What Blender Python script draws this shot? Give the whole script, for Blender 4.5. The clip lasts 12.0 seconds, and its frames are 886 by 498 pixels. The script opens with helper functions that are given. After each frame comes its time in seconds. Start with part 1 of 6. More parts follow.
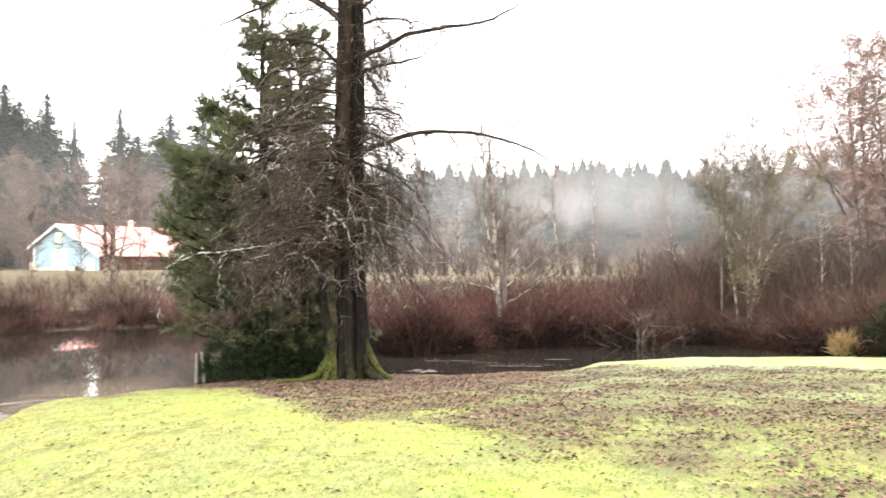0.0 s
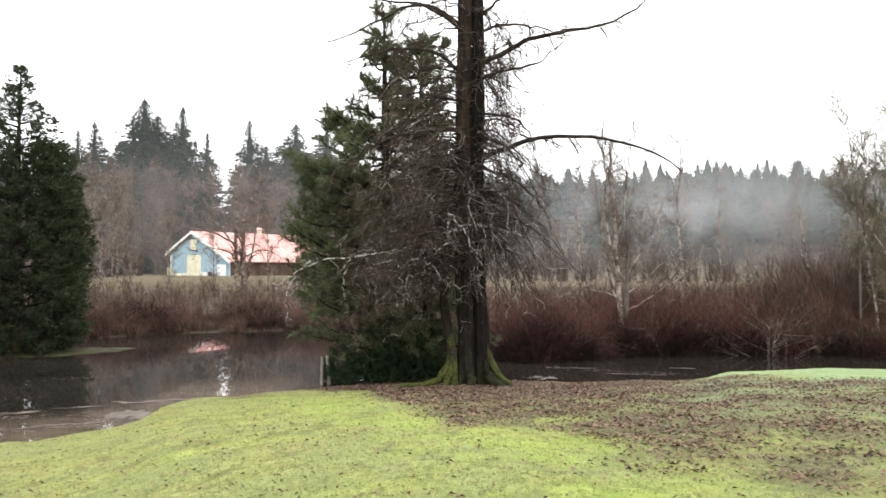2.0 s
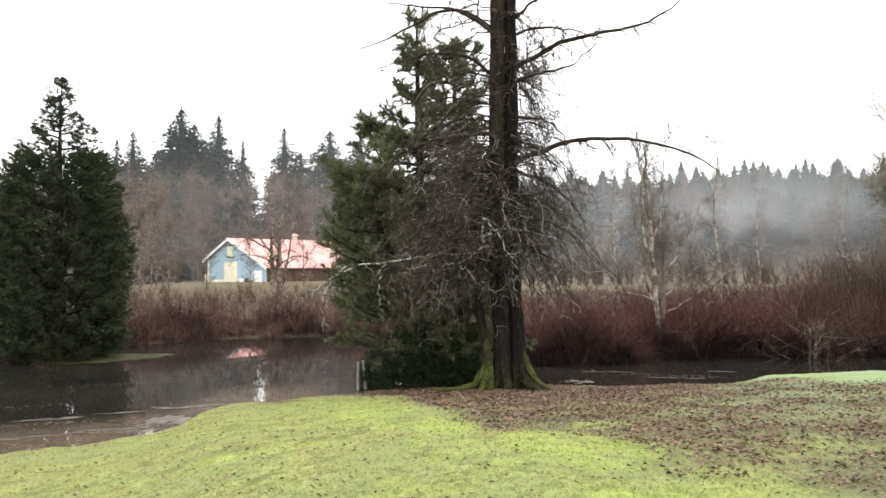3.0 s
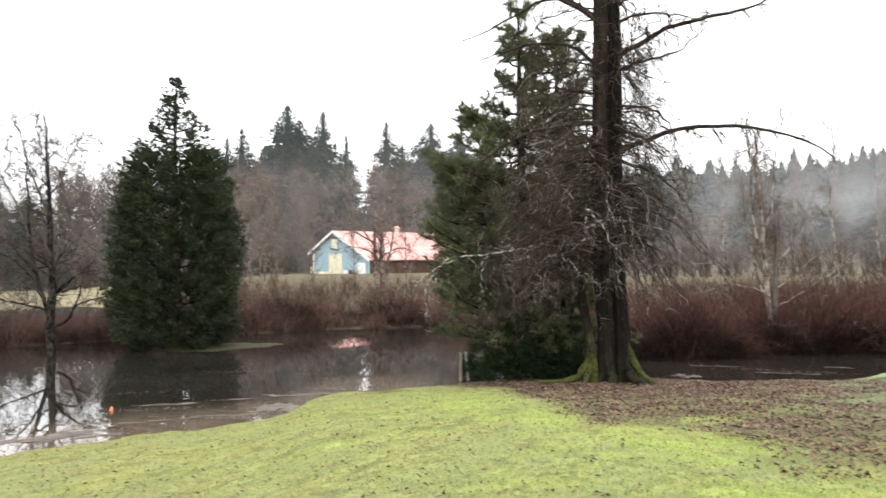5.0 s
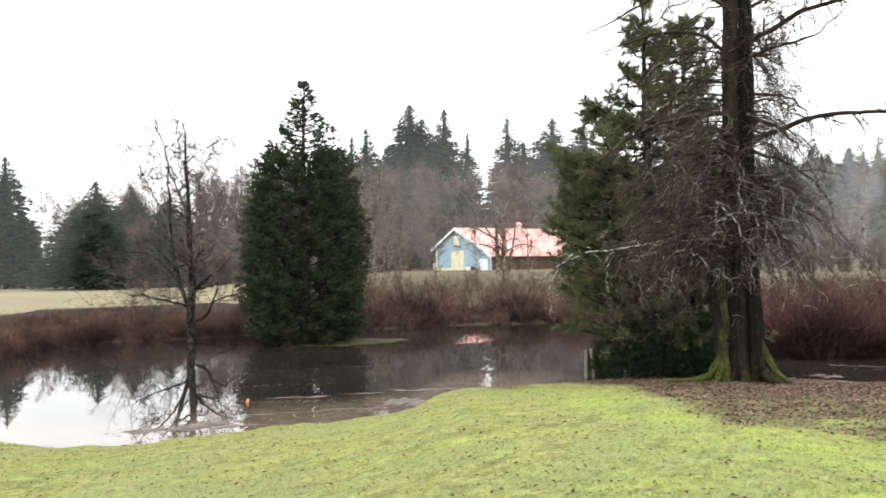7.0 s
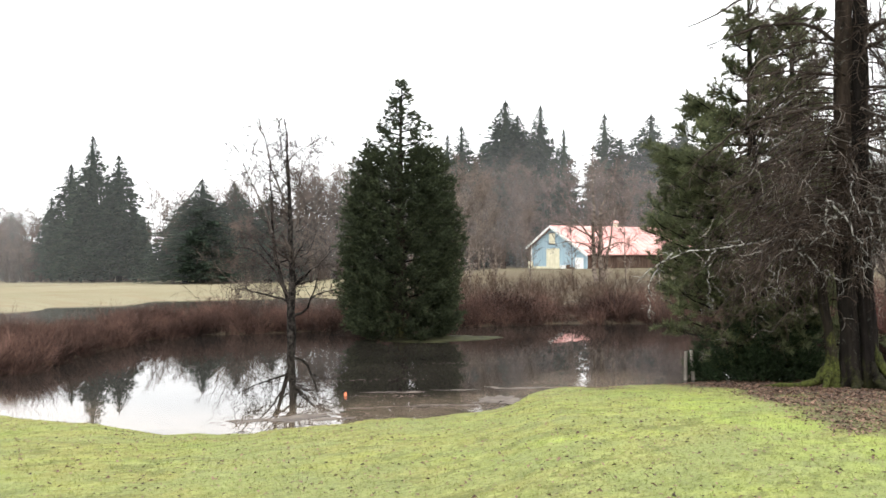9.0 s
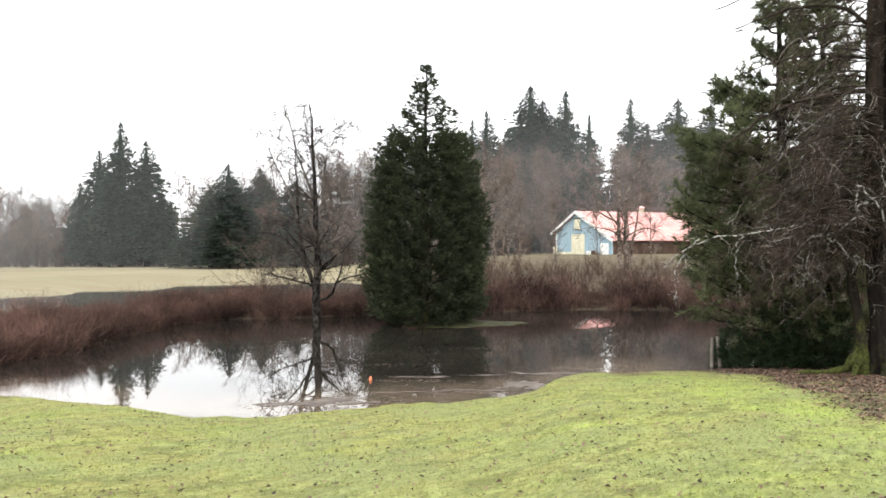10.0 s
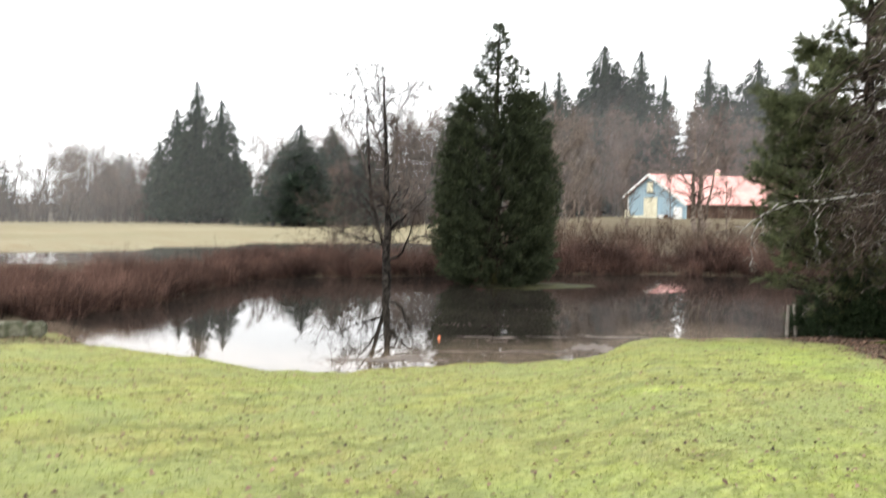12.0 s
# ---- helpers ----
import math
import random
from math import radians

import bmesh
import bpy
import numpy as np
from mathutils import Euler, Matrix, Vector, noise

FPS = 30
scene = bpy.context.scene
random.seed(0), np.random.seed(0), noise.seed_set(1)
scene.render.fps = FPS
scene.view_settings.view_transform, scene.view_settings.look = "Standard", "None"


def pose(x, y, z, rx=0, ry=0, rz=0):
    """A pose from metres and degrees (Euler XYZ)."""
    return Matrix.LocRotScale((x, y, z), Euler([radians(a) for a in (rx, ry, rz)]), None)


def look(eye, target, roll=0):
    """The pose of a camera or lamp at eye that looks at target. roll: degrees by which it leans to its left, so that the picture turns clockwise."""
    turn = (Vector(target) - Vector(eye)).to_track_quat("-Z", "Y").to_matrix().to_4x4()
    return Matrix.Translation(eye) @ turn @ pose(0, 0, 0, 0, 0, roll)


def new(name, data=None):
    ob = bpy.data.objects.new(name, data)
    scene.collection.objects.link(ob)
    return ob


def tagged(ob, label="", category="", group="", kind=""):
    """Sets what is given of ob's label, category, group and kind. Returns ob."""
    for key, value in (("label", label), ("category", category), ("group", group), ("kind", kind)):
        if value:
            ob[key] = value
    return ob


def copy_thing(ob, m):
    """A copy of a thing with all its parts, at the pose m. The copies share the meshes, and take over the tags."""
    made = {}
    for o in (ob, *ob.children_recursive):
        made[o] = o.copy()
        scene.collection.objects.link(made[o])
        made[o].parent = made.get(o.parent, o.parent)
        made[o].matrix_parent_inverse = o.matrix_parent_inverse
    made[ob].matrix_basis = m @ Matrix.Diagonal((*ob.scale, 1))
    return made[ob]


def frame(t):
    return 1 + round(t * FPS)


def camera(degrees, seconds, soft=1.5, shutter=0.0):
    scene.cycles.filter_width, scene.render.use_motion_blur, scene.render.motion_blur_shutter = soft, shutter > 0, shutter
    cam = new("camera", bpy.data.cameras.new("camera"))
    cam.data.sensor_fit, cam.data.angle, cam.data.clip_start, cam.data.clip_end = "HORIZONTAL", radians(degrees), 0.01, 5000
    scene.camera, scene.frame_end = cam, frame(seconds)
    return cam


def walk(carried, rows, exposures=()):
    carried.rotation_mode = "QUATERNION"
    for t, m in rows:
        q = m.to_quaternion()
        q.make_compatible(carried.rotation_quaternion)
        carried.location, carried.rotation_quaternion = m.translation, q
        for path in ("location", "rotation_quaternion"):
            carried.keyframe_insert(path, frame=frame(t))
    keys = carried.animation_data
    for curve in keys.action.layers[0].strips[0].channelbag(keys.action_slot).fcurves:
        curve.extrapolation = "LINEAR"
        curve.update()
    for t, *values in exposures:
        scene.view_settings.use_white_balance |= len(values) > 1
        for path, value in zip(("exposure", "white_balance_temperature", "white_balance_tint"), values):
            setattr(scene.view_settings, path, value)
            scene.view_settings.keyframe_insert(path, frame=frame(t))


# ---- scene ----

# ------------------------------------------------------------------ camera
# The camera is held out at arm's length and turned about the one who holds it.
cam = camera(54.27, 12.0, soft=1.5, shutter=0.7)
EYE, REACH = 3.0, 0.3
ROWS = [
    (0.0, 0.0, 0.87, 0.07), (0.5, 2.15, 0.50, -0.22), (1.0, 3.79, 0.61, -0.19), (1.5, 6.02, 0.88, -0.20),
    (2.0, 7.84, 1.26, 0.04), (2.5, 8.65, 1.61, 0.38), (3.0, 10.12, 1.56, 0.57), (3.2, 10.44, 1.58, 0.63), (4.8, 16.00, 1.04, 0.70), (5.0, 16.79, 1.09, 0.60),
    (5.5, 19.43, 1.79, 1.12), (6.0, 20.65, 1.56, 0.59), (6.5, 22.60, 1.51, 0.59), (7.0, 24.84, 0.96, 0.94), (7.2, 25.46, 0.79, 0.85),
    (8.8, 30.87, 1.08, 0.47), (9.0, 31.10, 0.87, 0.41), (9.5, 31.90, 0.61, 0.28), (10.0, 32.72, -0.08, 0.30), (10.5, 33.83, -0.26, 0.13),
    (11.0, 34.79, -0.68, -0.08), (11.5, 36.86, -1.08, -0.17), (11.7, 37.47, -1.27, -0.20), (11.9, 37.17, -1.92, -0.27), (12.0, 37.31, -2.66, -0.54),
]


def stand(yaw, pitch, roll):
    a, b = radians(yaw), radians(pitch)
    return pose(-REACH * math.sin(a) * math.cos(b), REACH * math.cos(a) * math.cos(b), EYE + REACH * math.sin(b), 90 + pitch, roll, yaw)


walk(cam, [(t, stand(*row)) for t, *row in ROWS],
     exposures=[(0.0, 0.85, 6750, 13), (0.5, 0.25, 6600, 11), (1.0, 0.08, 6550, 10), (1.5, 0.0, 6500, 10), (12.0, 0.0, 6500, 10)])

# ------------------------------------------------------------------ light: an overcast winter day
world = bpy.data.worlds.new("overcast")
scene.world = world
world.use_nodes = True
wn = world.node_tree.nodes
wl = world.node_tree.links
sky = wn.new("ShaderNodeTexSky")
sky.sky_type, sky.sun_disc = "NISHITA", False
sky.sun_elevation, sky.sun_rotation = radians(28), radians(60)
sky.air_density, sky.dust_density = 1.0, 4.0
skyscale = wn.new("ShaderNodeMix")
skyscale.data_type, skyscale.blend_type = "RGBA", "MULTIPLY"
skyscale.inputs[0].default_value = 1.0
skyscale.inputs[7].default_value = (0.1, 0.1, 0.1, 1)
cloud = wn.new("ShaderNodeMix")
cloud.data_type = "RGBA"
cloud.inputs[0].default_value = 0.9
dome = wn.new("ShaderNodeTexGradient")
dome.texture_mapping.mapping_x, dome.texture_mapping.mapping_z = "Z", "X"
overcast = wn.new("ShaderNodeMix")
overcast.data_type = "RGBA"
overcast.inputs[6].default_value = (2.36, 2.39, 2.41, 1)
overcast.inputs[7].default_value = (3.75, 3.8, 3.85, 1)
wl.new(dome.outputs["Fac"], overcast.inputs[0])
wl.new(overcast.outputs[2], cloud.inputs[7])
wl.new(sky.outputs[0], skyscale.inputs[6])
wl.new(skyscale.outputs[2], cloud.inputs[6])
wl.new(cloud.outputs[2], wn["Background"].inputs["Color"])
wn["Background"].inputs["Strength"].default_value = 1.0

sun = new("sun", bpy.data.lights.new("sun", "SUN"))
sun.data.energy, sun.data.angle, sun.data.color = 1.2, radians(25), (1.0, 0.96, 0.9)
sun.matrix_world = look((30, -20, 25), (0, 20, 0))

# ------------------------------------------------------------------ materials


class Mat:
    """A procedural material: nodes are added by short calls."""

    def __init__(self, name, rough=0.8):
        self.m = bpy.data.materials.new(name)
        self.m.use_nodes = True
        self.n, self.l = self.m.node_tree.nodes, self.m.node_tree.links
        self.b = self.n["Principled BSDF"]
        self.b.inputs["Roughness"].default_value = rough
        if rough >= 0.55:
            self.b.inputs["Specular IOR Level"].default_value = 0.1
        self.co = self.n.new("ShaderNodeTexCoord").outputs["Object"]

    def noise(self, scale, detail=4.0, rough=0.6, stretch=None, source=None):
        node = self.n.new("ShaderNodeTexNoise")
        node.inputs["Scale"].default_value, node.inputs["Detail"].default_value = scale, detail
        node.inputs["Roughness"].default_value = rough
        co = source or self.co
        if stretch:
            mp = self.n.new("ShaderNodeMapping")
            mp.inputs["Scale"].default_value = stretch
            self.l.new(co, mp.inputs["Vector"])
            co = mp.outputs[0]
        self.l.new(co, node.inputs["Vector"])
        return node.outputs["Fac"]

    def ramp(self, fac, lo, hi):
        node = self.n.new("ShaderNodeMapRange")
        node.inputs["From Min"].default_value, node.inputs["From Max"].default_value = lo, hi
        self.l.new(fac, node.inputs["Value"])
        return node.outputs["Result"]

    def mix(self, fac, a, b, blend="MIX"):
        node = self.n.new("ShaderNodeMix")
        node.data_type, node.blend_type = "RGBA", blend
        for value, slot in ((fac, 0), (a, 6), (b, 7)):
            if isinstance(value, (int, float)):
                node.inputs[slot].default_value = value
            elif isinstance(value, tuple):
                node.inputs[slot].default_value = (*value, 1)
            else:
                self.l.new(value, node.inputs[slot])
        return node.outputs[2]

    def math(self, op, a, b):
        node = self.n.new("ShaderNodeMath")
        node.operation = op
        for slot, value in enumerate((a, b)):
            if isinstance(value, (int, float)):
                node.inputs[slot].default_value = value
            else:
                self.l.new(value, node.inputs[slot])
        return node.outputs[0]

    def attr(self, name):
        node = self.n.new("ShaderNodeAttribute")
        node.attribute_name = name
        return node.outputs["Fac"]

    def island(self):
        return self.n.new("ShaderNodeNewGeometry").outputs["Random Per Island"]

    def piece(self):
        return self.n.new("ShaderNodeObjectInfo").outputs["Random"]

    def colour(self, c):
        if isinstance(c, tuple):
            self.b.inputs["Base Color"].default_value = (*c, 1)
        else:
            self.l.new(c, self.b.inputs["Base Color"])
        return self

    def bump(self, height, strength, distance):
        node = self.n.new("ShaderNodeBump")
        node.inputs["Strength"].default_value, node.inputs["Distance"].default_value = strength, distance
        self.l.new(height, node.inputs["Height"])
        self.l.new(node.outputs[0], self.b.inputs["Normal"])
        return self

    def leafy(self, c, share=0.25):
        """Lets some light through thin leaves."""
        tr = self.n.new("ShaderNodeBsdfTranslucent")
        self.l.new(c, tr.inputs["Color"])
        mx = self.n.new("ShaderNodeMixShader")
        mx.inputs[0].default_value = share
        self.l.new(self.b.outputs[0], mx.inputs[1])
        self.l.new(tr.outputs[0], mx.inputs[2])
        self.l.new(mx.outputs[0], self.n["Material Output"].inputs["Surface"])
        return self.colour(c)


def two_tone(name, a, b, scale, rough=0.85, bump=0.0, distance=0.02, stretch=None, lo=0.35, hi=0.65):
    m = Mat(name, rough)
    f = m.noise(scale, 5, 0.65, stretch)
    m.colour(m.mix(m.ramp(f, lo, hi), a, b))
    if bump:
        m.bump(m.noise(scale * 2.5, 4, 0.7, stretch), bump, distance)
    return m.m


def foliage(name, dark, light, share=0.25, big=0.6):
    m = Mat(name, 0.6)
    c = m.mix(m.island(), dark, light)
    c = m.mix(m.ramp(m.noise(big, 2), 0.3, 0.7), c, m.mix(0.5, c, dark))
    m.leafy(c, share)
    return m.m


def twiggy(name, a, b, scale=3.0):
    m = Mat(name, 0.8)
    c = m.mix(m.island(), a, b)
    m.colour(m.mix(m.ramp(m.noise(scale, 3), 0.35, 0.7), c, tuple(0.55 * v for v in a)))
    return m.m


def pale_and_dark(name, a, b, pale):
    """Mostly dark twigs, with some that are pale with lichen."""
    m = Mat(name, 0.85)
    i = m.island()
    m.colour(m.mix(m.ramp(i, 0.88, 0.95), m.mix(m.ramp(i, 0.0, 0.86), a, b), pale))
    return m.m


def lawn_colour(m):
    """Moss and grass: yellow-green cushions, dull turf, worn straw-coloured spots."""
    big, mid, fine = m.noise(0.22, 3), m.noise(1.6, 5, 0.7, (1, 0.6, 1)), m.noise(28, 5, 0.75)
    moss = m.mix(m.ramp(mid, 0.38, 0.62), (0.140, 0.212, 0.050), (0.385, 0.478, 0.105))
    dull = m.mix(m.ramp(fine, 0.35, 0.65), (0.155, 0.200, 0.064), (0.300, 0.352, 0.125))
    lawn = m.mix(m.ramp(big, 0.42, 0.56), dull, moss)
    lawn = m.mix(m.math("MULTIPLY", m.ramp(m.noise(0.55, 5, 0.7), 0.47, 0.63), 0.6), lawn, (0.285, 0.255, 0.100))
    side = m.n.new("ShaderNodeSeparateXYZ")
    m.l.new(m.co, side.inputs[0])
    dry = m.math("MULTIPLY", m.ramp(side.outputs["X"], -0.5, -6.0), m.ramp(m.noise(0.8, 4), 0.30, 0.60))
    lawn = m.mix(m.math("MULTIPLY", dry, 0.85), lawn, m.mix(m.ramp(fine, 0.3, 0.7), (0.20, 0.195, 0.066), (0.34, 0.325, 0.115)))
    lawn = m.mix(m.math("MULTIPLY", m.ramp(m.noise(2.6, 5, 0.75, (1, 0.5, 1)), 0.50, 0.58), 0.75), lawn, (0.098, 0.122, 0.046))
    lawn = m.mix(m.math("MULTIPLY", m.ramp(m.noise(1.1, 5, 0.7, (1, 0.6, 1)), 0.55, 0.70), 0.6), lawn, (0.25, 0.29, 0.15))
    lawn = m.mix(m.math("MULTIPLY", m.ramp(m.noise(5, 5, 0.8, (1, 0.5, 1)), 0.53, 0.59), 0.70), lawn, (0.37, 0.42, 0.15))
    lawn = m.mix(m.math("MULTIPLY", m.ramp(m.noise(9, 5, 0.8, (1.3, 0.5, 1)), 0.58, 0.68), 0.7), lawn, (0.15, 0.105, 0.05))
    lawn = m.mix(m.math("MULTIPLY", m.ramp(m.noise(12, 5, 0.8, (1, 0.35, 1)), 0.50, 0.60), 0.5), lawn, (0.105, 0.135, 0.032))
    lawn = m.mix(m.math("MULTIPLY", m.ramp(m.noise(0.75, 5, 0.7, (1, 0.7, 1)), 0.47, 0.58), 0.5), lawn, m.mix(m.ramp(fine, 0.35, 0.65), (0.145, 0.195, 0.075), (0.265, 0.330, 0.140)))
    lawn = m.mix(0.22, lawn, (0.300, 0.255, 0.105))
    return m.mix(m.ramp(m.noise(22, 4, 0.7, (1, 0.4, 1)), 0.52, 0.78), lawn, (0.075, 0.095, 0.026))


def grass_material():
    m = Mat("grass_blades", 0.7)
    c = lawn_colour(m)
    m.leafy(m.mix(m.math("MULTIPLY", m.island(), 0.5), c, (0.27, 0.30, 0.10)), 0.3)
    return m.m


def ground_material():
    m = Mat("ground", 0.92)
    fine = m.noise(28, 5, 0.75)
    lawn = lawn_colour(m)
    soil = m.mix(m.ramp(fine, 0.3, 0.7), (0.030, 0.021, 0.018), (0.118, 0.086, 0.073))
    cover = m.math("MULTIPLY", m.math("MULTIPLY", m.attr("litter"), m.attr("bare")), m.ramp(m.math("ADD", m.noise(4.5, 5, 0.75), m.math("MULTIPLY", m.noise(0.9, 4), 0.9)), 0.62, 0.86))
    lawn = m.mix(m.math("MULTIPLY", m.math("MULTIPLY", m.attr("lush"), m.ramp(m.noise(1.2, 5, 0.7), 0.40, 0.60)), 0.46), lawn, m.mix(m.ramp(fine, 0.35, 0.65), (0.25, 0.345, 0.050), (0.40, 0.505, 0.090)))
    lawn = m.mix(m.math("MULTIPLY", m.attr("pale"), m.ramp(m.noise(0.7, 4), 0.3, 0.6)), lawn, m.mix(m.ramp(fine, 0.35, 0.65), (0.175, 0.250, 0.120), (0.310, 0.395, 0.215)))
    near = m.mix(cover, lawn, soil)
    hay = m.mix(m.ramp(m.noise(0.05, 4), 0.35, 0.65), (0.185, 0.165, 0.098), (0.245, 0.222, 0.148))
    hay = m.mix(m.ramp(m.noise(0.6, 5, 0.7, (0.25, 1, 1)), 0.45, 0.75), hay, (0.20, 0.15, 0.09))
    rough = m.mix(m.ramp(m.noise(0.5, 5), 0.35, 0.65), (0.045, 0.034, 0.024), (0.10, 0.078, 0.05))
    far = m.mix(m.attr("meadow"), rough, hay)
    m.colour(m.mix(m.attr("beyond"), near, far))
    m.bump(m.math("ADD", fine, m.noise(90, 3)), 0.8, 0.03)
    return m.m


def bark_material(name, a, b, moss, lichen=0.0, least=0.86):
    m = Mat(name, 0.9)
    f = m.noise(7, 6, 0.7, (1, 1, 0.22))
    c = m.mix(m.ramp(f, 0.3, 0.7), a, b)
    if lichen:
        c = m.mix(m.math("MULTIPLY", m.ramp(m.noise(9, 4, 0.7), 0.60, 0.68), lichen), c, (0.42, 0.43, 0.38))
    z = m.n.new("ShaderNodeSeparateXYZ")
    m.l.new(m.co, z.inputs[0])
    low = m.ramp(z.outputs["Z"], 2.8, 0.0)
    grow_moss = m.ramp(m.math("ADD", m.math("MULTIPLY", low, 0.5), m.noise(5.0, 5, 0.75, (1.4, 1.4, 0.6))), least, least + 0.17)
    c = m.mix(m.math("MULTIPLY", grow_moss, moss), c, m.mix(m.ramp(m.noise(20, 3), 0.3, 0.7), (0.012, 0.014, 0.005), (0.078, 0.088, 0.021)))
    m.colour(c)
    m.bump(f, 0.9, 0.05)
    return m.m


def water_material():
    """Dark still water; along the near bank the brown silt of the bed shows through."""
    m = Mat("pond_water", 0.015)
    m.b.inputs["IOR"].default_value = 1.33
    deep = m.mix(m.ramp(m.noise(0.25, 4), 0.35, 0.7), (0.012, 0.0105, 0.009), (0.026, 0.022, 0.018))
    silt = m.mix(m.ramp(m.noise(2.2, 5, 0.7, (0.6, 1.4, 1)), 0.35, 0.65), (0.060, 0.046, 0.033), (0.150, 0.116, 0.086))
    over = m.math("MULTIPLY", m.attr("shallow"), m.ramp(m.math("ADD", m.noise(0.55, 5, 0.7, (0.5, 1.3, 1)), m.math("MULTIPLY", m.attr("shallow"), 0.35)), 0.48, 0.66))
    m.colour(m.mix(over, deep, silt))
    m.bump(m.noise(1.3, 3, 0.5, (0.6, 1.6, 1)), 0.03, 0.02)
    return m.m


M_GROUND = ground_material()
M_WATER = water_material()
M_BARK_BROWN = bark_material("bark_brown", (0.0050, 0.0038, 0.0030), (0.040, 0.0295, 0.022), 0.6, 0.16, 0.84)
M_BARK_DARK = bark_material("bark_dark", (0.003, 0.0025, 0.0022), (0.015, 0.012, 0.010), 0.30, 0.05)
# Darker bark for the trunk foot: the twig crown's shade is in the colour.
M_BARK_SHADED = bark_material("bark_shaded", (0.003, 0.0026, 0.0022), (0.019, 0.0155, 0.012), 0.55, 0.06, 0.93)
M_BARK_MOSSY = bark_material("bark_mossy", (0.0045, 0.0038, 0.003), (0.024, 0.019, 0.014), 1.0, 0.06, 0.77)
M_LIMB = two_tone("limb_bark", (0.009, 0.0068, 0.0055), (0.052, 0.040, 0.032), 6, 0.9, 0.4)
M_WHITE_LIMB = two_tone("lichen_limb", (0.036, 0.030, 0.025), (0.31, 0.30, 0.275), 11, 0.9, 0.5, lo=0.44, hi=0.56)
M_TWIG = pale_and_dark("twigs", (0.018, 0.013, 0.0105), (0.094, 0.069, 0.054), (0.30, 0.275, 0.245))
M_TWIG_DARK = twiggy("dark_twigs", (0.035, 0.027, 0.022), (0.13, 0.105, 0.085))
M_GREY_BARK = two_tone("grey_bark", (0.05, 0.043, 0.036), (0.17, 0.15, 0.13), 2.0, 0.9)
M_TWIG_FAR = twiggy("far_twigs", (0.100, 0.070, 0.053), (0.222, 0.166, 0.133), 0.3)
M_BIRCH = two_tone("birch_bark", (0.065, 0.050, 0.038), (0.33, 0.29, 0.245), 2.6, 0.85, stretch=(1, 1, 1.5), lo=0.42, hi=0.58)
M_DULL_BIRCH = two_tone("dull_birch_bark", (0.055, 0.042, 0.033), (0.215, 0.175, 0.142), 2.6, 0.85, stretch=(1, 1, 1.5), lo=0.42, hi=0.60)
M_ALDER = two_tone("alder_bark", (0.007, 0.0056, 0.005), (0.078, 0.068, 0.058), 5, 0.9, 0.5, stretch=(1, 1, 0.8), lo=0.44, hi=0.70)
M_PINK_TWIG = twiggy("reddish_twigs", (0.27, 0.18, 0.15), (0.50, 0.36, 0.31))
M_RED_STEM = twiggy("red_stems", (0.044, 0.019, 0.016), (0.175, 0.080, 0.062), 0.6)
M_MAUVE_STEM = twiggy("mauve_stems", (0.054, 0.031, 0.024), (0.220, 0.128, 0.100), 0.6)
# Near-black: holds the shade at the thickets' foot; also colours dark clumps.
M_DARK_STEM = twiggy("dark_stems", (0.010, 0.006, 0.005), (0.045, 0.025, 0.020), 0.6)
M_BROWN_STEM = twiggy("brown_stems", (0.050, 0.034, 0.024), (0.155, 0.108, 0.080), 0.6)
M_BEIGE_TWIG = twiggy("beige_twigs", (0.12, 0.098, 0.064), (0.27, 0.23, 0.16), 0.6)
M_PALE_TWIG = twiggy("pale_birch_twigs", (0.125, 0.094, 0.074), (0.285, 0.235, 0.198), 0.6)
M_GREY_STEM = twiggy("grey_stems", (0.056, 0.040, 0.032), (0.150, 0.114, 0.092), 0.6)
M_PINE = foliage("pine_needles", (0.034, 0.046, 0.025), (0.235, 0.250, 0.125), 0.4)
M_CEDAR = foliage("cedar_sprays", (0.018, 0.025, 0.015), (0.092, 0.108, 0.056))
M_FIR = foliage("fir_needles", (0.021, 0.037, 0.026), (0.074, 0.098, 0.066), 0.2)
M_YEW = foliage("green_shoots", (0.014, 0.025, 0.012), (0.052, 0.074, 0.034))
M_GRASS = grass_material()
M_LEAF = foliage("dead_leaves", (0.026, 0.015, 0.011), (0.32, 0.205, 0.145), 0.1, 3)
M_TAN = foliage("tan_grass", (0.29, 0.19, 0.085), (0.48, 0.34, 0.17), 0.2)
M_BLUE = two_tone("blue_boards", (0.26, 0.37, 0.43), (0.37, 0.48, 0.54), 1.2, 0.8, 0.2, stretch=(3, 3, 0.3))
M_CREAM = two_tone("cream_paint", (0.60, 0.56, 0.40), (0.76, 0.72, 0.56), 1.5, 0.7)
M_WHITE = two_tone("white_paint", (0.66, 0.66, 0.62), (0.80, 0.80, 0.77), 1.5, 0.6)
M_ROOF = two_tone("faded_red_roof", (0.52, 0.245, 0.22), (0.70, 0.42, 0.38), 0.35, 0.55, 0.15)
M_DARKWOOD = two_tone("brown_boards", (0.05, 0.032, 0.025), (0.108, 0.072, 0.054), 1.5, 0.9, 0.2, stretch=(2, 2, 0.4))
M_POST = two_tone("weathered_post", (0.101, 0.086, 0.072), (0.23, 0.209, 0.18), 8, 0.9, 0.4, stretch=(1, 1, 0.3))
M_SCUM = two_tone("leaf_scum", (0.05, 0.036, 0.028), (0.16, 0.125, 0.105), 5, 0.85, 0.2)
M_FILM = two_tone("silt_film", (0.050, 0.040, 0.033), (0.15, 0.122, 0.10), 3.0, 0.6, 0.1)
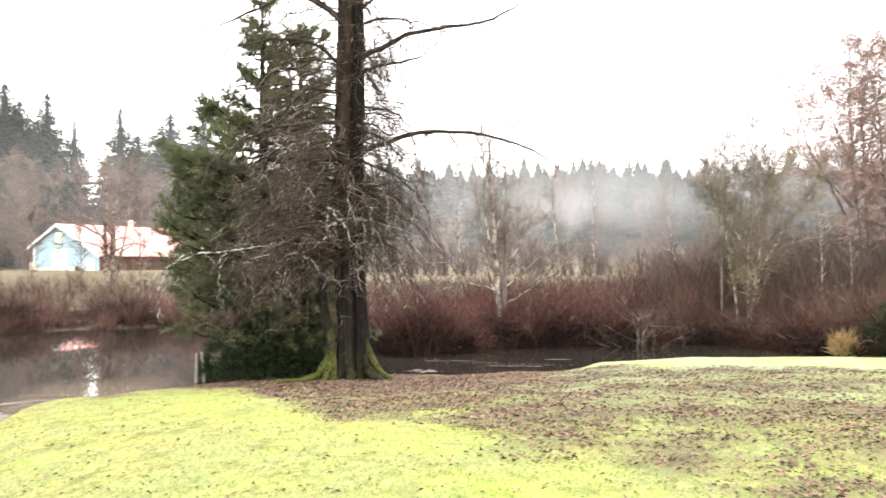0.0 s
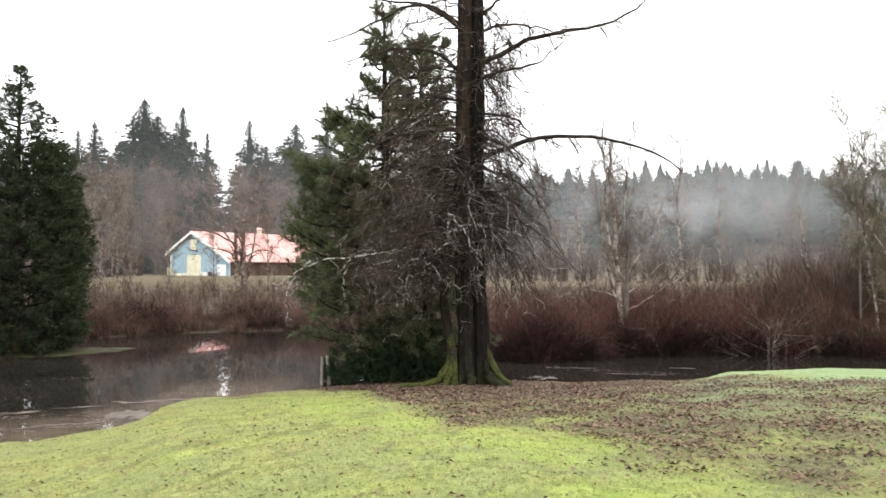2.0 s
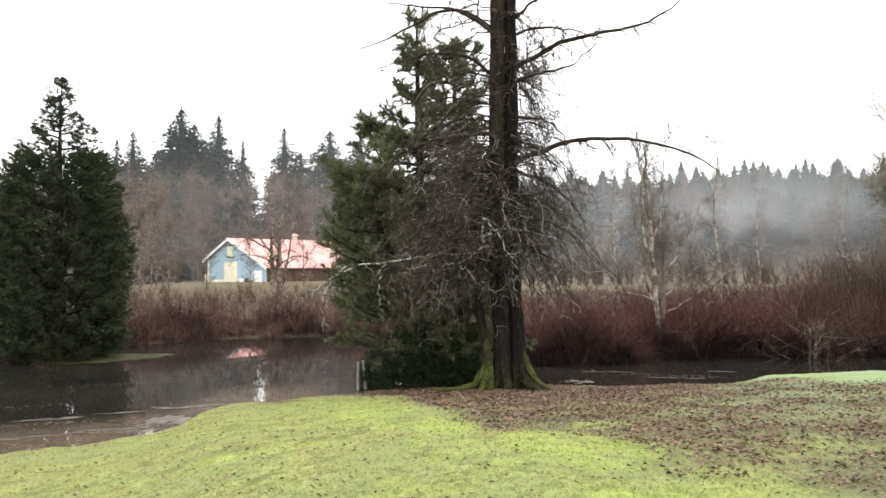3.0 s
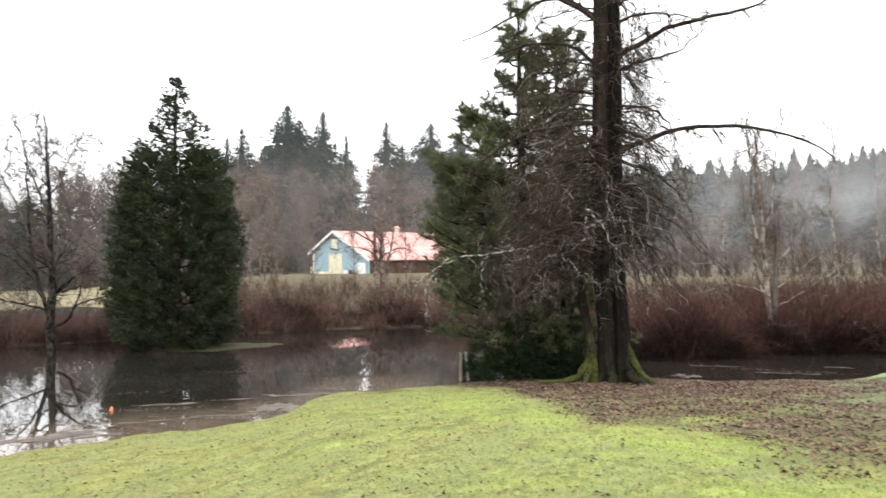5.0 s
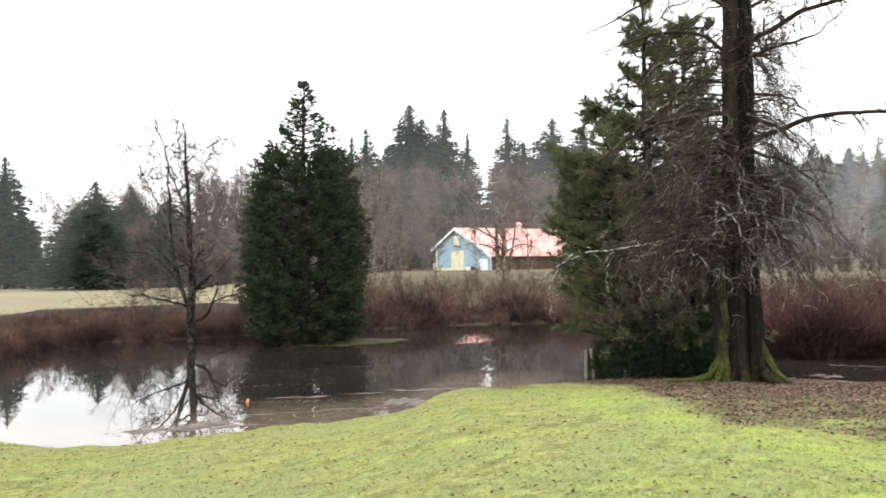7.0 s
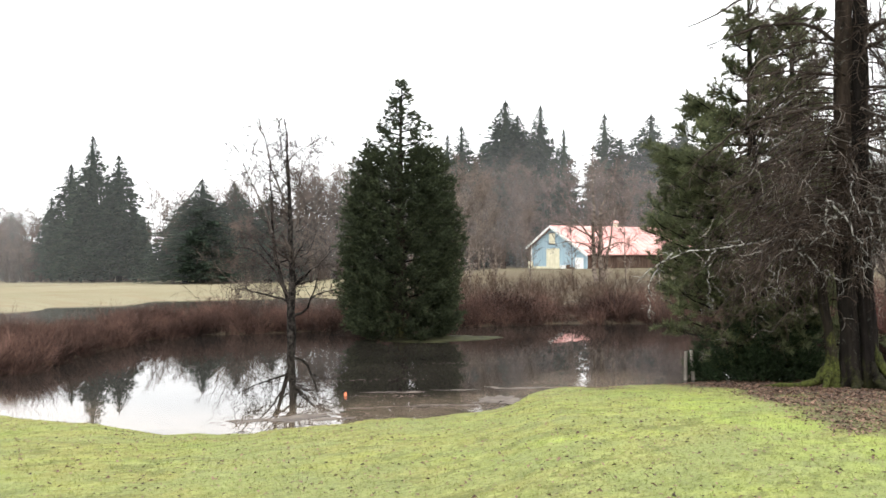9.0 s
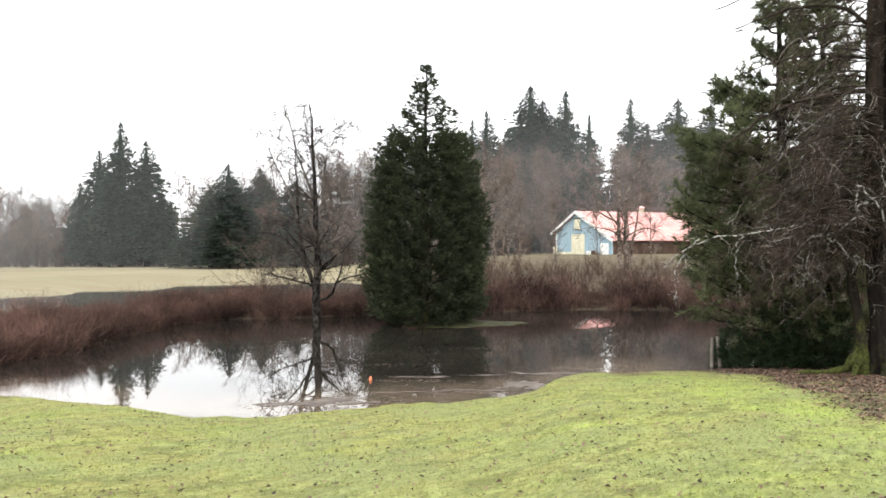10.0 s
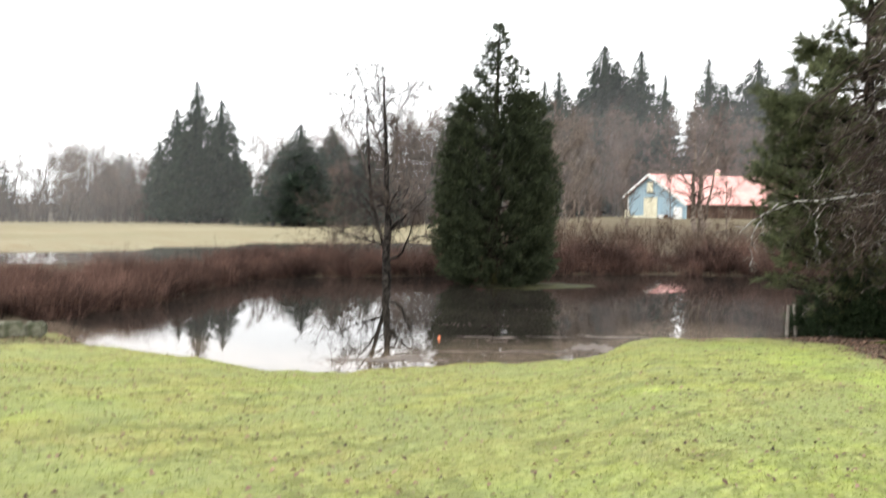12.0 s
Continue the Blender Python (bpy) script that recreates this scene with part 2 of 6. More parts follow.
M_STONE = two_tone("mossy_stone", (0.03, 0.036, 0.016), (0.16, 0.155, 0.12), 5.0, 0.9, 0.5)
M_ORANGE = two_tone("orange_plastic", (0.65, 0.16, 0.06), (0.75, 0.25, 0.10), 9, 0.5)

# ------------------------------------------------------------------ mesh tools
RNG = np.random.default_rng(7)


def mesh_of(name, verts, faces, mat, smooth=True):
    """One mesh from an array of points and arrays of three- or four-cornered faces."""
    me = bpy.data.meshes.new(name)
    verts = np.asarray(verts, np.float32)
    if not isinstance(faces, list):
        faces = [faces]
    loops = np.concatenate([np.asarray(f, np.int32).ravel() for f in faces])
    sizes = np.concatenate([np.full(len(f), f.shape[1], np.int32) for f in faces])
    me.vertices.add(len(verts))
    me.vertices.foreach_set("co", verts.ravel())
    me.loops.add(len(loops))
    me.loops.foreach_set("vertex_index", loops)
    me.polygons.add(len(sizes))
    me.polygons.foreach_set("loop_start", np.concatenate(([0], np.cumsum(sizes)[:-1])).astype(np.int32))
    me.update(calc_edges=True)
    if smooth:
        me.polygons.foreach_set("use_smooth", np.ones(len(sizes), bool))
    me.materials.append(mat)
    return me


def part(name, me, parent, label="", kind=""):
    ob = new(name, me)
    ob.parent = parent
    return tagged(ob, label, "", "", kind)


def thing(name, m, label, category, group="", kind=""):
    ob = new(name)
    ob.matrix_world = m
    return tagged(ob, label, category, group, kind)


def solid(name, me, label, category, group="", kind="", m=None):
    ob = new(name, me)
    if m is not None:
        ob.matrix_world = m
    return tagged(ob, label, category, group, kind)


def unit(v):
    return v / np.maximum(np.linalg.norm(v, axis=-1, keepdims=True), 1e-9)


def tubes(P, R, sides=3):
    """Tapered tubes along many lines of K points each: points and four-cornered faces."""
    P, R = np.asarray(P, float), np.asarray(R, float)
    n, k, _ = P.shape
    T = unit(np.gradient(P, axis=1))
    mean = unit(T.mean(axis=1))
    ref = np.where(np.abs(mean[:, 2:3]) > 0.75, np.array([[1.0, 0.02, 0]]), np.array([[0.01, 0.02, 1.0]]))[:, None, :]
    A = unit(np.cross(T, np.broadcast_to(ref, T.shape)))
    B = np.cross(T, A)
    ang = np.arange(sides) * 2 * math.pi / sides
    V = P[:, :, None] + R[:, :, None, None] * (np.cos(ang)[None, None, :, None] * A[:, :, None] + np.sin(ang)[None, None, :, None] * B[:, :, None])
    idx = np.arange(n * k * sides).reshape(n, k, sides)
    nxt = np.roll(idx, -1, axis=2)
    F = np.stack([idx[:, :-1], nxt[:, :-1], nxt[:, 1:], idx[:, 1:]], axis=-1).reshape(-1, 4)
    return V.reshape(-1, 3), F


def joined(pieces):
    """Several (points, faces) as one."""
    vs, fs, at = [], [], 0
    for v, f in pieces:
        vs.append(v)
        fs.append(np.asarray(f) + at)
        at += len(v)
    return np.concatenate(vs), np.concatenate(fs)


def smooth_line(points, k):
    """A line of k points that runs smoothly through the points given."""
    p = np.asarray(points, float)
    d = np.concatenate(([0], np.cumsum(np.linalg.norm(np.diff(p, axis=0), axis=1))))
    s = np.linspace(0, d[-1], k)
    q = np.stack([np.interp(s, d, p[:, i]) for i in range(p.shape[1])], axis=1)
    for _ in range(2):
        q[1:-1] = 0.25 * q[:-2] + 0.5 * q[1:-1] + 0.25 * q[2:]
    return q


def grow(P, R, n, length, spread=0.7, droop=0.3, k=4, thick=0.5, wander=0.25, lift=0.0, start=0.15, rmin=0.003, out=None):
    """n shoots from the lines P: their lines and radii."""
    P, R = np.asarray(P, float), np.asarray(R, float)
    m, kk, _ = P.shape
    size = np.linalg.norm(P[:, -1] - P[:, 0], axis=1)
    who = RNG.choice(m, n, p=size / size.sum())
    t = (start + (1 - start) * RNG.random(n)) * (kk - 1)
    i = np.minimum(t.astype(int), kk - 2)
    f = (t - i)[:, None]
    base = P[who, i] * (1 - f) + P[who, i + 1] * f
    rad = R[who, i] * (1 - f[:, 0]) + R[who, i + 1] * f[:, 0]
    tan = unit(P[who, i + 1] - P[who, i])
    side = RNG.normal(size=(n, 3))
    side = unit(side - (side * tan).sum(1, keepdims=True) * tan)
    d = unit(tan * (1 - spread) + side * spread + np.array([0, 0, lift]))
    long = length * RNG.uniform(0.45, 1.1, n) * (1 - 0.35 * t / (kk - 1))
    pts = [base]
    for _ in range(k - 1):
        pts.append(pts[-1] + d * (long / (k - 1))[:, None])
        d = unit(d + RNG.normal(size=(n, 3)) * wander + np.array([0, 0, -droop]))
    r0 = np.maximum(rad * thick, rmin)
    rr = r0[:, None] * np.linspace(1, 0.35, k)[None]
    return np.stack(pts, axis=1), np.maximum(rr, rmin * 0.6)


def blades(base, tip, width, bend=None):
    """Pointed blades (one triangle each) from base to tip."""
    d = tip - base
    side = unit(np.cross(d, RNG.normal(size=d.shape))) * np.reshape(width, (-1, 1)) * 0.5
    V = np.stack([base - side, base + side, tip], axis=1).reshape(-1, 3)
    return V, np.arange(len(V)).reshape(-1, 3)


def ribbons(P, W):
    """Thin flat strips along many lines of K points."""
    n, k, _ = P.shape
    T = unit(P[:, -1] - P[:, 0])
    side = unit(np.cross(T, RNG.normal(size=T.shape)))[:, None, :] * np.asarray(W)[:, :, None] * 0.5
    V = np.stack([P - side, P + side], axis=2).reshape(-1, 3)
    i = np.arange(n * k * 2).reshape(n, k, 2)
    a, b, c, d = i[:, :-1, 0], i[:, :-1, 1], i[:, 1:, 1], i[:, 1:, 0]
    return V, np.concatenate([np.stack([a, b, c], -1).reshape(-1, 3), np.stack([a, c, d], -1).reshape(-1, 3)])


def sprays(base, axis, size, n, angle=0.5, width=0.3, flat=None):
    """Fans of n blades about each axis."""
    m = len(base)
    ax = np.repeat(unit(axis), n, axis=0)
    jit = RNG.normal(size=(m * n, 3))
    if flat is not None:
        jit = jit * np.array([1, 1, flat])
    d = unit(ax + jit * angle)
    ln = np.repeat(np.broadcast_to(size, m), n) * RNG.uniform(0.6, 1.1, m * n)
    b = np.repeat(base, n, axis=0)
    return blades(b, b + d * ln[:, None], ln * width)


# ------------------------------------------------------------------ lie of the land (bearings in degrees to the left, distances in metres)
NEAR_SHORE = [(-40, 30), (-26, 30), (-20, 29.5), (-15, 28.5), (-12, 27.3), (-10, 26.6), (-9.2, 25.5), (-7.9, 24.6), (-4, 23.9), (0, 23.3), (4, 23.7),
              (9, 23.9), (14, 22.9), (18, 21.8), (23.5, 21.2), (25.2, 20.4), (26.4, 19), (27.7, 18), (30, 17.4), (37, 16.8), (42, 16.2),
              (46, 16.1), (49, 16.5), (53.4, 18.1), (57, 19.4), (59.5, 20.3), (61, 22.5), (75, 25)]
FAR_SHORE = [(-40, 30), (-26, 30.2), (-22, 31.5), (-17, 33.5), (-12.6, 33.3), (-8, 32), (-4, 30.8), (1, 28.6), (4, 29), (8, 33), (13, 39), (18, 42.5),
             (24, 42), (30, 40), (36, 39.5), (42, 38), (46, 38), (49.3, 37), (50.7, 35), (52.6, 32), (55.7, 28), (58.7, 26.4), (61, 25.2), (75, 25)]


def shore(table, az):
    a = np.linspace(-40, 75, 461)
    r = np.interp(a, [p[0] for p in table], [p[1] for p in table])
    for _ in range(3):
        r[1:-1] = 0.25 * r[:-2] + 0.5 * r[1:-1] + 0.25 * r[2:]
    r = r + 0.10 * np.sin(a * 1.1 + 0.4) + 0.05 * np.sin(a * 2.3 + np.sin(a * 0.7))
    return np.interp(az, a, r)


def polar(x, y):
    return np.hypot(x, y), np.degrees(np.arctan2(-np.asarray(x, float), y))


def step(v, a, b):
    t = np.clip((np.asarray(v, float) - a) / (b - a), 0, 1)
    return t * t * (3 - 2 * t)


def land(x, y):
    """The ground's height."""
    x, y = np.asarray(x, float), np.asarray(y, float)
    r, az = polar(x, y)
    rn, rf = shore(NEAR_SHORE, az), shore(FAR_SHORE, az)
    rf = np.maximum(rf, rn + 0.01)
    pond = step(rf - rn, 0.6, 2.5) * step(az, -30, -25) * (1 - step(az, 61.0, 63.0))
    near = 1.35 * (1 - (np.minimum(r, rn) / rn) ** 1.6)
    near = near + 0.03 * np.sin(0.55 * x + 1) * np.sin(0.43 * y + 0.3 * x) * step(rn - r, 0, 3) * step(r, 2, 5)
    near = near * (1 - 0.8 * step(az, 55, 61) * step(r, 12, 19))
    hollow = -0.7 * np.sin(np.clip((r - rn) / (rf - rn), 0, 1) * math.pi) ** 0.7
    bank = 0.3 * (1 - np.exp(-np.maximum(r - rf, 0) / 1.5))
    edge = np.interp(az, [36, 46, 53, 60, 80], [82, 77, 70, 63, 60]) + 0.8 * np.sin(az * 1.3)
    flood = -0.42 * step(az, 35, 39) * (1 - step(az, 80, 95)) * step(r, 44, 47) * (1 - step(r, edge - 3, edge + 2))
    rise = 0.9 * step(r, 60, 105) * (1 - step(az, 34, 42)) * step(az, -60, -40)
    knoll = 0.85 * step(r, 80, 104) * step(az, 12, 18) * (1 - step(az, 27, 33))
    hill = 15 * step(r, 122, 215) * (1 - step(az, 12, 30)) * step(az, -70, -40) + 3 * step(r, 160, 400)
    dry = (1 - pond) * 0.07 * step(r, 8, 20) * (1 - step(r, 34, 42))
    return np.where(r <= rn, near, np.where(r < rf, hollow * pond, bank + flood + rise + knoll + hill)) + dry


def litter(x, y):
    """How thickly fallen leaves lie, 0 to 1."""
    r, az = polar(x, y)
    low = np.interp(az, [-40, -25, -15, -8, -3.6, 0, 5, 8, 10, 12, 13.8, 18], [6.0, 6.0, 6.6, 8.4, 9.4, 10.4, 11.2, 11.4, 12.6, 15.6, 18.6, 20.4])
    top = np.interp(az, [-40, -14, -9, 20], [21, 22, 24.5, 24.5])
    wob = 1.1 * np.sin(0.9 * x + 0.5 * y) + 0.7 * np.sin(1.7 * x - 0.8 * y + 2)
    wob = wob + 1.3 * np.sin(2.3 * x + 1.1 * y) * np.sin(1.3 * y - 0.7 * x)
    d = step(r + wob * 0.7, low - 0.8, low + 2.0) * (1 - step(r + 0.3 * wob, top - 1.2, top + 0.6))
    bands = 0.5 + 0.5 * np.sin(1.75 * (y + 0.12 * x) + 0.8 * np.sin(0.6 * x) + 1.2)
    patch = step(np.sin(1.1 * x + 0.4) * np.sin(1.5 * y + 0.5 * x) + 0.5 * np.sin(2.7 * x - 1.9 * y), -0.5, 0.5)
    right = step(az, -4, -14)
    near = 1 - step(r, low + 0.6, low + 2.4)
    holes = step(np.sin(1.9 * x + 1.3 * np.sin(0.8 * y)) * np.sin(1.25 * y + 0.9 * x + 1.0) + 0.45 * np.sin(3.3 * x - 2.4 * y + 0.6), 0.35, 0.85)
    d = d * (1 - 0.45 * holes * (1 - step(np.hypot(x + 2.0, y - 19.6), 3.2, 1.8)))
    d = d * (1 - 0.6 * right * (1 - step(r, 9.8, 12.4)) * (1 - patch))
    return d * (1 - right * 0.5 * bands * (1 - near)) * (1 - near * (0.7 - 0.7 * patch))


def lush_edge(az):
    """Where the brightest moss borders on the fallen leaves."""
    return np.interp(az, [-12, -4, 4, 11, 16, 22], [7.6, 9.8, 12.2, 13.0, 17.0, 18.8])


def build_ground():
    az = np.radians(np.concatenate([np.arange(-36, 76, 0.4), np.arange(76, 324, 4)]))
    rr = np.concatenate([[0.0], np.arange(0.6, 60, 0.33), 60 * 1.1 ** np.arange(0, 44)])
    a, r = np.meshgrid(az, rr)
    x, y = -np.sin(a) * r, np.cos(a) * r
    z = land(x, y)
    n, k = a.shape
    idx = np.arange(n * k).reshape(n, k)
    nxt = np.roll(idx, -1, axis=1)
    F = np.stack([idx[:-1], idx[1:], nxt[1:], nxt[:-1]], axis=-1).reshape(-1, 4)
    me = mesh_of("ground", np.stack([x, y, z], -1).reshape(-1, 3), F, M_GROUND)
    rn = shore(NEAR_SHORE, np.degrees(a))
    deg = np.degrees(a)
    zones = {"litter": litter(x, y), "beyond": step(r, rn + 0.3, rn + 1.2),
             "lush": step(r, lush_edge(deg) - 4.2, lush_edge(deg) - 2.2) * (1 - step(r, lush_edge(deg) + 0.3, lush_edge(deg) + 2.0)) * step(deg, -12, -4) * (1 - step(deg, 17, 23)),
             "bare": 1 - 0.28 * step(np.hypot(x + 2.3, y - 20.3), 2.5, 6.0), "pale": step(deg, -1, -10) * step(r, 11, 17),
             "meadow": np.clip(step(deg, 34, 40) * step(r, 52, 58) + 0.32 * step(r, 85, 95) * (1 - step(r, 128, 140)), 0, 1) * (1 - step(r, 150, 165))}
    for name, v in zones.items():
        at = me.attributes.new(name, "FLOAT", "POINT")
        at.data.foreach_set("value", v.ravel().astype(np.float32))
    return solid("ground", me, "mossy green lawn sloping down to a flooded pond and meadow", "ground", kind="structure")


build_ground()

def water_sheet():
    az = np.linspace(-45, 100, 260)
    rr = np.concatenate([np.arange(14, 30, 0.4), np.arange(30, 97, 3)])
    a, r = np.meshgrid(az, rr)
    rad = np.radians(a)
    n, k = a.shape
    i = np.arange(n * k).reshape(n, k)
    F = np.stack([i[:-1, :-1], i[1:, :-1], i[1:, 1:], i[:-1, 1:]], -1).reshape(-1, 4)[:, ::-1]
    me = mesh_of("water", np.stack([-np.sin(rad) * r, np.cos(rad) * r, 0 * r], -1).reshape(-1, 3), F, M_WATER)
    near = shore(NEAR_SHORE, a)
    me.attributes.new("shallow", "FLOAT", "POINT").data.foreach_set("value", ((1 - step(r - near, 0.4, 4.4)) * step(a, 14, 20)).ravel().astype(np.float32))
    solid("water", me, "still dark pond water mirroring trees and white sky", "pond", kind="structure")


water_sheet()


def flood_sheet():
    """The shallow flood between thicket and meadow, ruffled by the wind."""
    m = Mat("ruffled_water", 0.05)
    m.b.inputs["IOR"].default_value = 1.33
    m.colour(m.mix(m.ramp(m.noise(0.2, 4, 0.6, (0.4, 1, 1)), 0.35, 0.7), (0.05, 0.045, 0.038), (0.12, 0.11, 0.095)))
    m.bump(m.noise(2.5, 4, 0.6, (0.6, 1.6, 1)), 0.04, 0.02)
    a = np.radians(np.linspace(33, 96, 64))
    V = np.concatenate([np.stack([-np.sin(a) * r, np.cos(a) * r, np.full(64, 0.004)], 1) for r in (45, 66, 88)])
    i = np.arange(192).reshape(3, 64)
    F = np.stack([i[:-1, :-1], i[:-1, 1:], i[1:, 1:], i[1:, :-1]], -1).reshape(-1, 4)
    solid("flood_water", mesh_of("flood_water", V, F, m.m), "grey wind-ruffled flood water before the meadow", "water", kind="structure")


flood_sheet()


def on(az, r, lift=0.0):
    """The point of the ground at a bearing and distance."""
    x, y = -math.sin(radians(az)) * r, math.cos(radians(az)) * r
    return x, y, float(land(x, y)) + lift


# ------------------------------------------------------------------ the big bare tree on the bank
def trunk_mesh(line, radius, k, sides, flare, lobes, mat, turn=0.0, rough=0.035):
    """An upright stem along a line of points, with root flare and furrowed bark."""
    p = smooth_line(line, k)
    V, _ = tubes(p[None], np.ones((1, k)), sides)
    V = V.reshape(k, sides, 3) - p[:, None]
    ang = np.arange(sides) / sides * 2 * math.pi
    h = p[:, 2:3] - p[0, 2]
    r = np.interp(np.linspace(0, 1, k), np.linspace(0, 1, len(radius)), radius)[:, None]
    r = r * (1 + flare * np.exp(-h / 0.34) * (0.55 + 0.45 * np.cos(lobes * ang[None] + turn)))
    bark = np.array([[noise.fractal(Vector((math.cos(a) * 3.2 + turn, math.sin(a) * 3.2, z * 0.9)), 1.0, 2.0, 4)
                      - 0.7 * abs(noise.noise(Vector((math.cos(a) * 6 + turn, math.sin(a) * 6, z * 1.7)))) for a in ang] for z in p[:, 2]])
    r = r * (1 + rough * 3 * bark)
    V = p[:, None] + V * r[:, :, None]
    idx = np.arange(k * sides).reshape(k, sides)
    nxt = np.roll(idx, -1, axis=1)
    F = np.stack([idx[:-1], nxt[:-1], nxt[1:], idx[1:]], -1).reshape(-1, 4)
    return mesh_of("trunk", V.reshape(-1, 3), F, mat)


def limb_mesh(p, r, mat, sides=6):
    return mesh_of("branch", *tubes(p[None], r[None], sides), mat)


def bough(h, turn, reach, rise, drop, wander=0.08):
    """A limb that leaves the stem at height h, rises a little and then bows down."""
    s = np.linspace(0, 1, 14)
    out = reach * s ** 0.92
    p = np.stack([0.1 + math.cos(turn) * out, math.sin(turn) * out, h + rise * 3 * s * (1 - s) - drop * s ** 2.1], 1)
    crook = np.cumsum(RNG.normal(size=(14, 3)), axis=0) * wander
    crook[0] = 0
    return p + crook * s[:, None]


def build_big_tree():
    x, y, z = on(6.3, 20.6)
    tree = thing("bare_tree", pose(x, y, z - 0.05, 0, 0, 6.3), "old leafless tree with mossy roots and drooping twigs on the bank", "tree")
    butt = [(-0.02, 0.0, -0.15), (-0.01, 0, 1.2), (-0.10, 0, 2.5), (-0.14, 0, 3.8)]
    left = [(-0.13, 0, 3.5), (-0.14, 0, 3.8), (-0.07, 0, 6.5), (-0.03, 0.02, 9.2), (-0.02, 0.03, 12.5), (0.0, 0, 15)]
    right = [(0.37, 0.1, -0.15), (0.35, 0.1, 1.2), (0.28, 0.1, 2.5), (0.22, 0.08, 3.8), (0.26, 0.05, 6.5), (0.27, 0.05, 9.2), (0.22, 0, 13)]
    third = [(-0.36, -0.2, -0.15), (-0.34, -0.2, 0.5), (-0.38, -0.2, 1.1), (-0.50, -0.22, 1.75), (-0.58, -0.24, 2.6), (-0.66, -0.26, 3.4)]
    # The lower trunk takes the darker bark that carries the shade under the twigs.
    part("trunk", trunk_mesh(butt, [0.21, 0.19, 0.185, 0.182], 80, 40, 0.85, 5, M_BARK_SHADED, 0.6, 0.07), tree, "furrowed trunk foot, crown shade in its dark bark")
    part("trunk", trunk_mesh(left, [0.185, 0.18, 0.17, 0.16, 0.13, 0.06], 110, 40, 0.0, 5, M_BARK_BROWN, 0.6, 0.06), tree, "furrowed brown trunk")
    part("trunk", trunk_mesh(right, [0.20, 0.18, 0.175, 0.165, 0.14, 0.12, 0.05], 140, 40, 0.9, 4, M_BARK_DARK, 2.1, 0.07), tree, "dark wet trunk")
    part("trunk", trunk_mesh(third, [0.14, 0.115, 0.105, 0.10, 0.08, 0.03], 60, 24, 0.9, 3, M_BARK_MOSSY, 1.0, 0.06), tree, "slim mossy trunk")

    def root(r, mat, *line):
        p = smooth_line(line, 20)
        p += RNG.normal(size=p.shape) * 0.012
        thick = np.interp(np.arange(20), [0, 6, 11, 19], [0.05, 0.12, 0.085, 0.028]) * r * (1 + 0.10 * RNG.normal(size=20))
        part("root", limb_mesh(p, thick, mat, 10), tree, "mossy surface root" if mat is M_BARK_MOSSY else "dark surface root")

    root(0.85, M_BARK_MOSSY, (-0.33, -0.14, 1.15), (-0.39, -0.2, 0.70), (-0.48, -0.26, 0.36), (-0.70, -0.34, 0.15), (-1.1, -0.42, 0.09), (-1.5, -0.46, 0.06), (-2.0, -0.5, -0.04))
    root(0.6, M_BARK_MOSSY, (-0.34, -0.2, 0.65), (-0.42, -0.40, 0.24), (-0.56, -0.70, 0.04), (-0.80, -1.1, -0.07))
    root(0.85, M_BARK_MOSSY, (0.47, 0.0, 1.0), (0.58, -0.06, 0.55), (0.76, -0.15, 0.26), (0.98, -0.24, 0.08), (1.35, -0.36, -0.06))
    root(0.9, M_BARK_DARK, (0.42, -0.08, 0.60), (0.55, -0.34, 0.20), (0.86, -0.70, 0.03), (1.25, -0.95, -0.06))
    root(0.9, M_BARK_DARK, (0.10, -0.10, 0.50), (0.12, -0.36, 0.14), (0.0, -0.8, 0.0), (-0.1, -1.1, -0.06))
    root(0.9, M_BARK_MOSSY, (-0.3, 0.1, 0.5), (-0.6, 0.3, 0.12), (-1.0, 0.4, -0.03))
    root(0.7, M_BARK_DARK, (0.5, -0.1, 0.3), (0.95, -0.5, 0.06), (1.5, -0.75, 0.0), (1.9, -0.85, -0.06))

    dark, dark_r, pale, pale_r = [], [], [], []

    def limb(r0, *line, mat=M_LIMB):
        """A limb along points: sideways, towards the lawn (minus) or pond (plus), up."""
        p = smooth_line(line, 14)
        p[1:] += RNG.normal(size=(13, 3)) * (0.03 if mat is M_WHITE_LIMB else 0.02)
        r = np.linspace(r0, r0 * 0.22, 14)
        part("branch", limb_mesh(p, r, mat), tree, "pale lichen-covered limb" if mat is M_WHITE_LIMB else "dark bare limb")
        (pale if mat is M_WHITE_LIMB else dark).append(p)
        (pale_r if mat is M_WHITE_LIMB else dark_r).append(r)

    # long limbs over the pond side
    limb(0.070, (0.30, 0, 5.3), (0.79, -0.1, 5.58), (1.32, -0.2, 5.73), (2.04, -0.3, 5.83), (2.83, -0.3, 5.83), (3.47, -0.3, 5.73), (4.12, -0.3, 5.54), (4.69, -0.3, 5.26), (4.95, -0.3, 5.0))
    limb(0.070, (0.28, 0, 7.5), (0.82, -0.2, 7.8), (1.42, -0.3, 8.09), (2.21, -0.4, 8.22), (2.80, -0.4, 8.28), (3.32, -0.4, 8.43), (3.84, -0.4, 8.62), (4.2, -0.4, 9.0))
    limb(0.045, (0.25, 0, 8.32), (0.70, 0.2, 8.58), (1.29, 0.3, 8.60), (2.01, 0.4, 8.48), (2.4, 0.5, 8.40))
    limb(0.050, (0.25, 0, 8.6), (0.57, 0, 8.95), (0.97, 0, 9.25), (1.3, 0, 9.8))
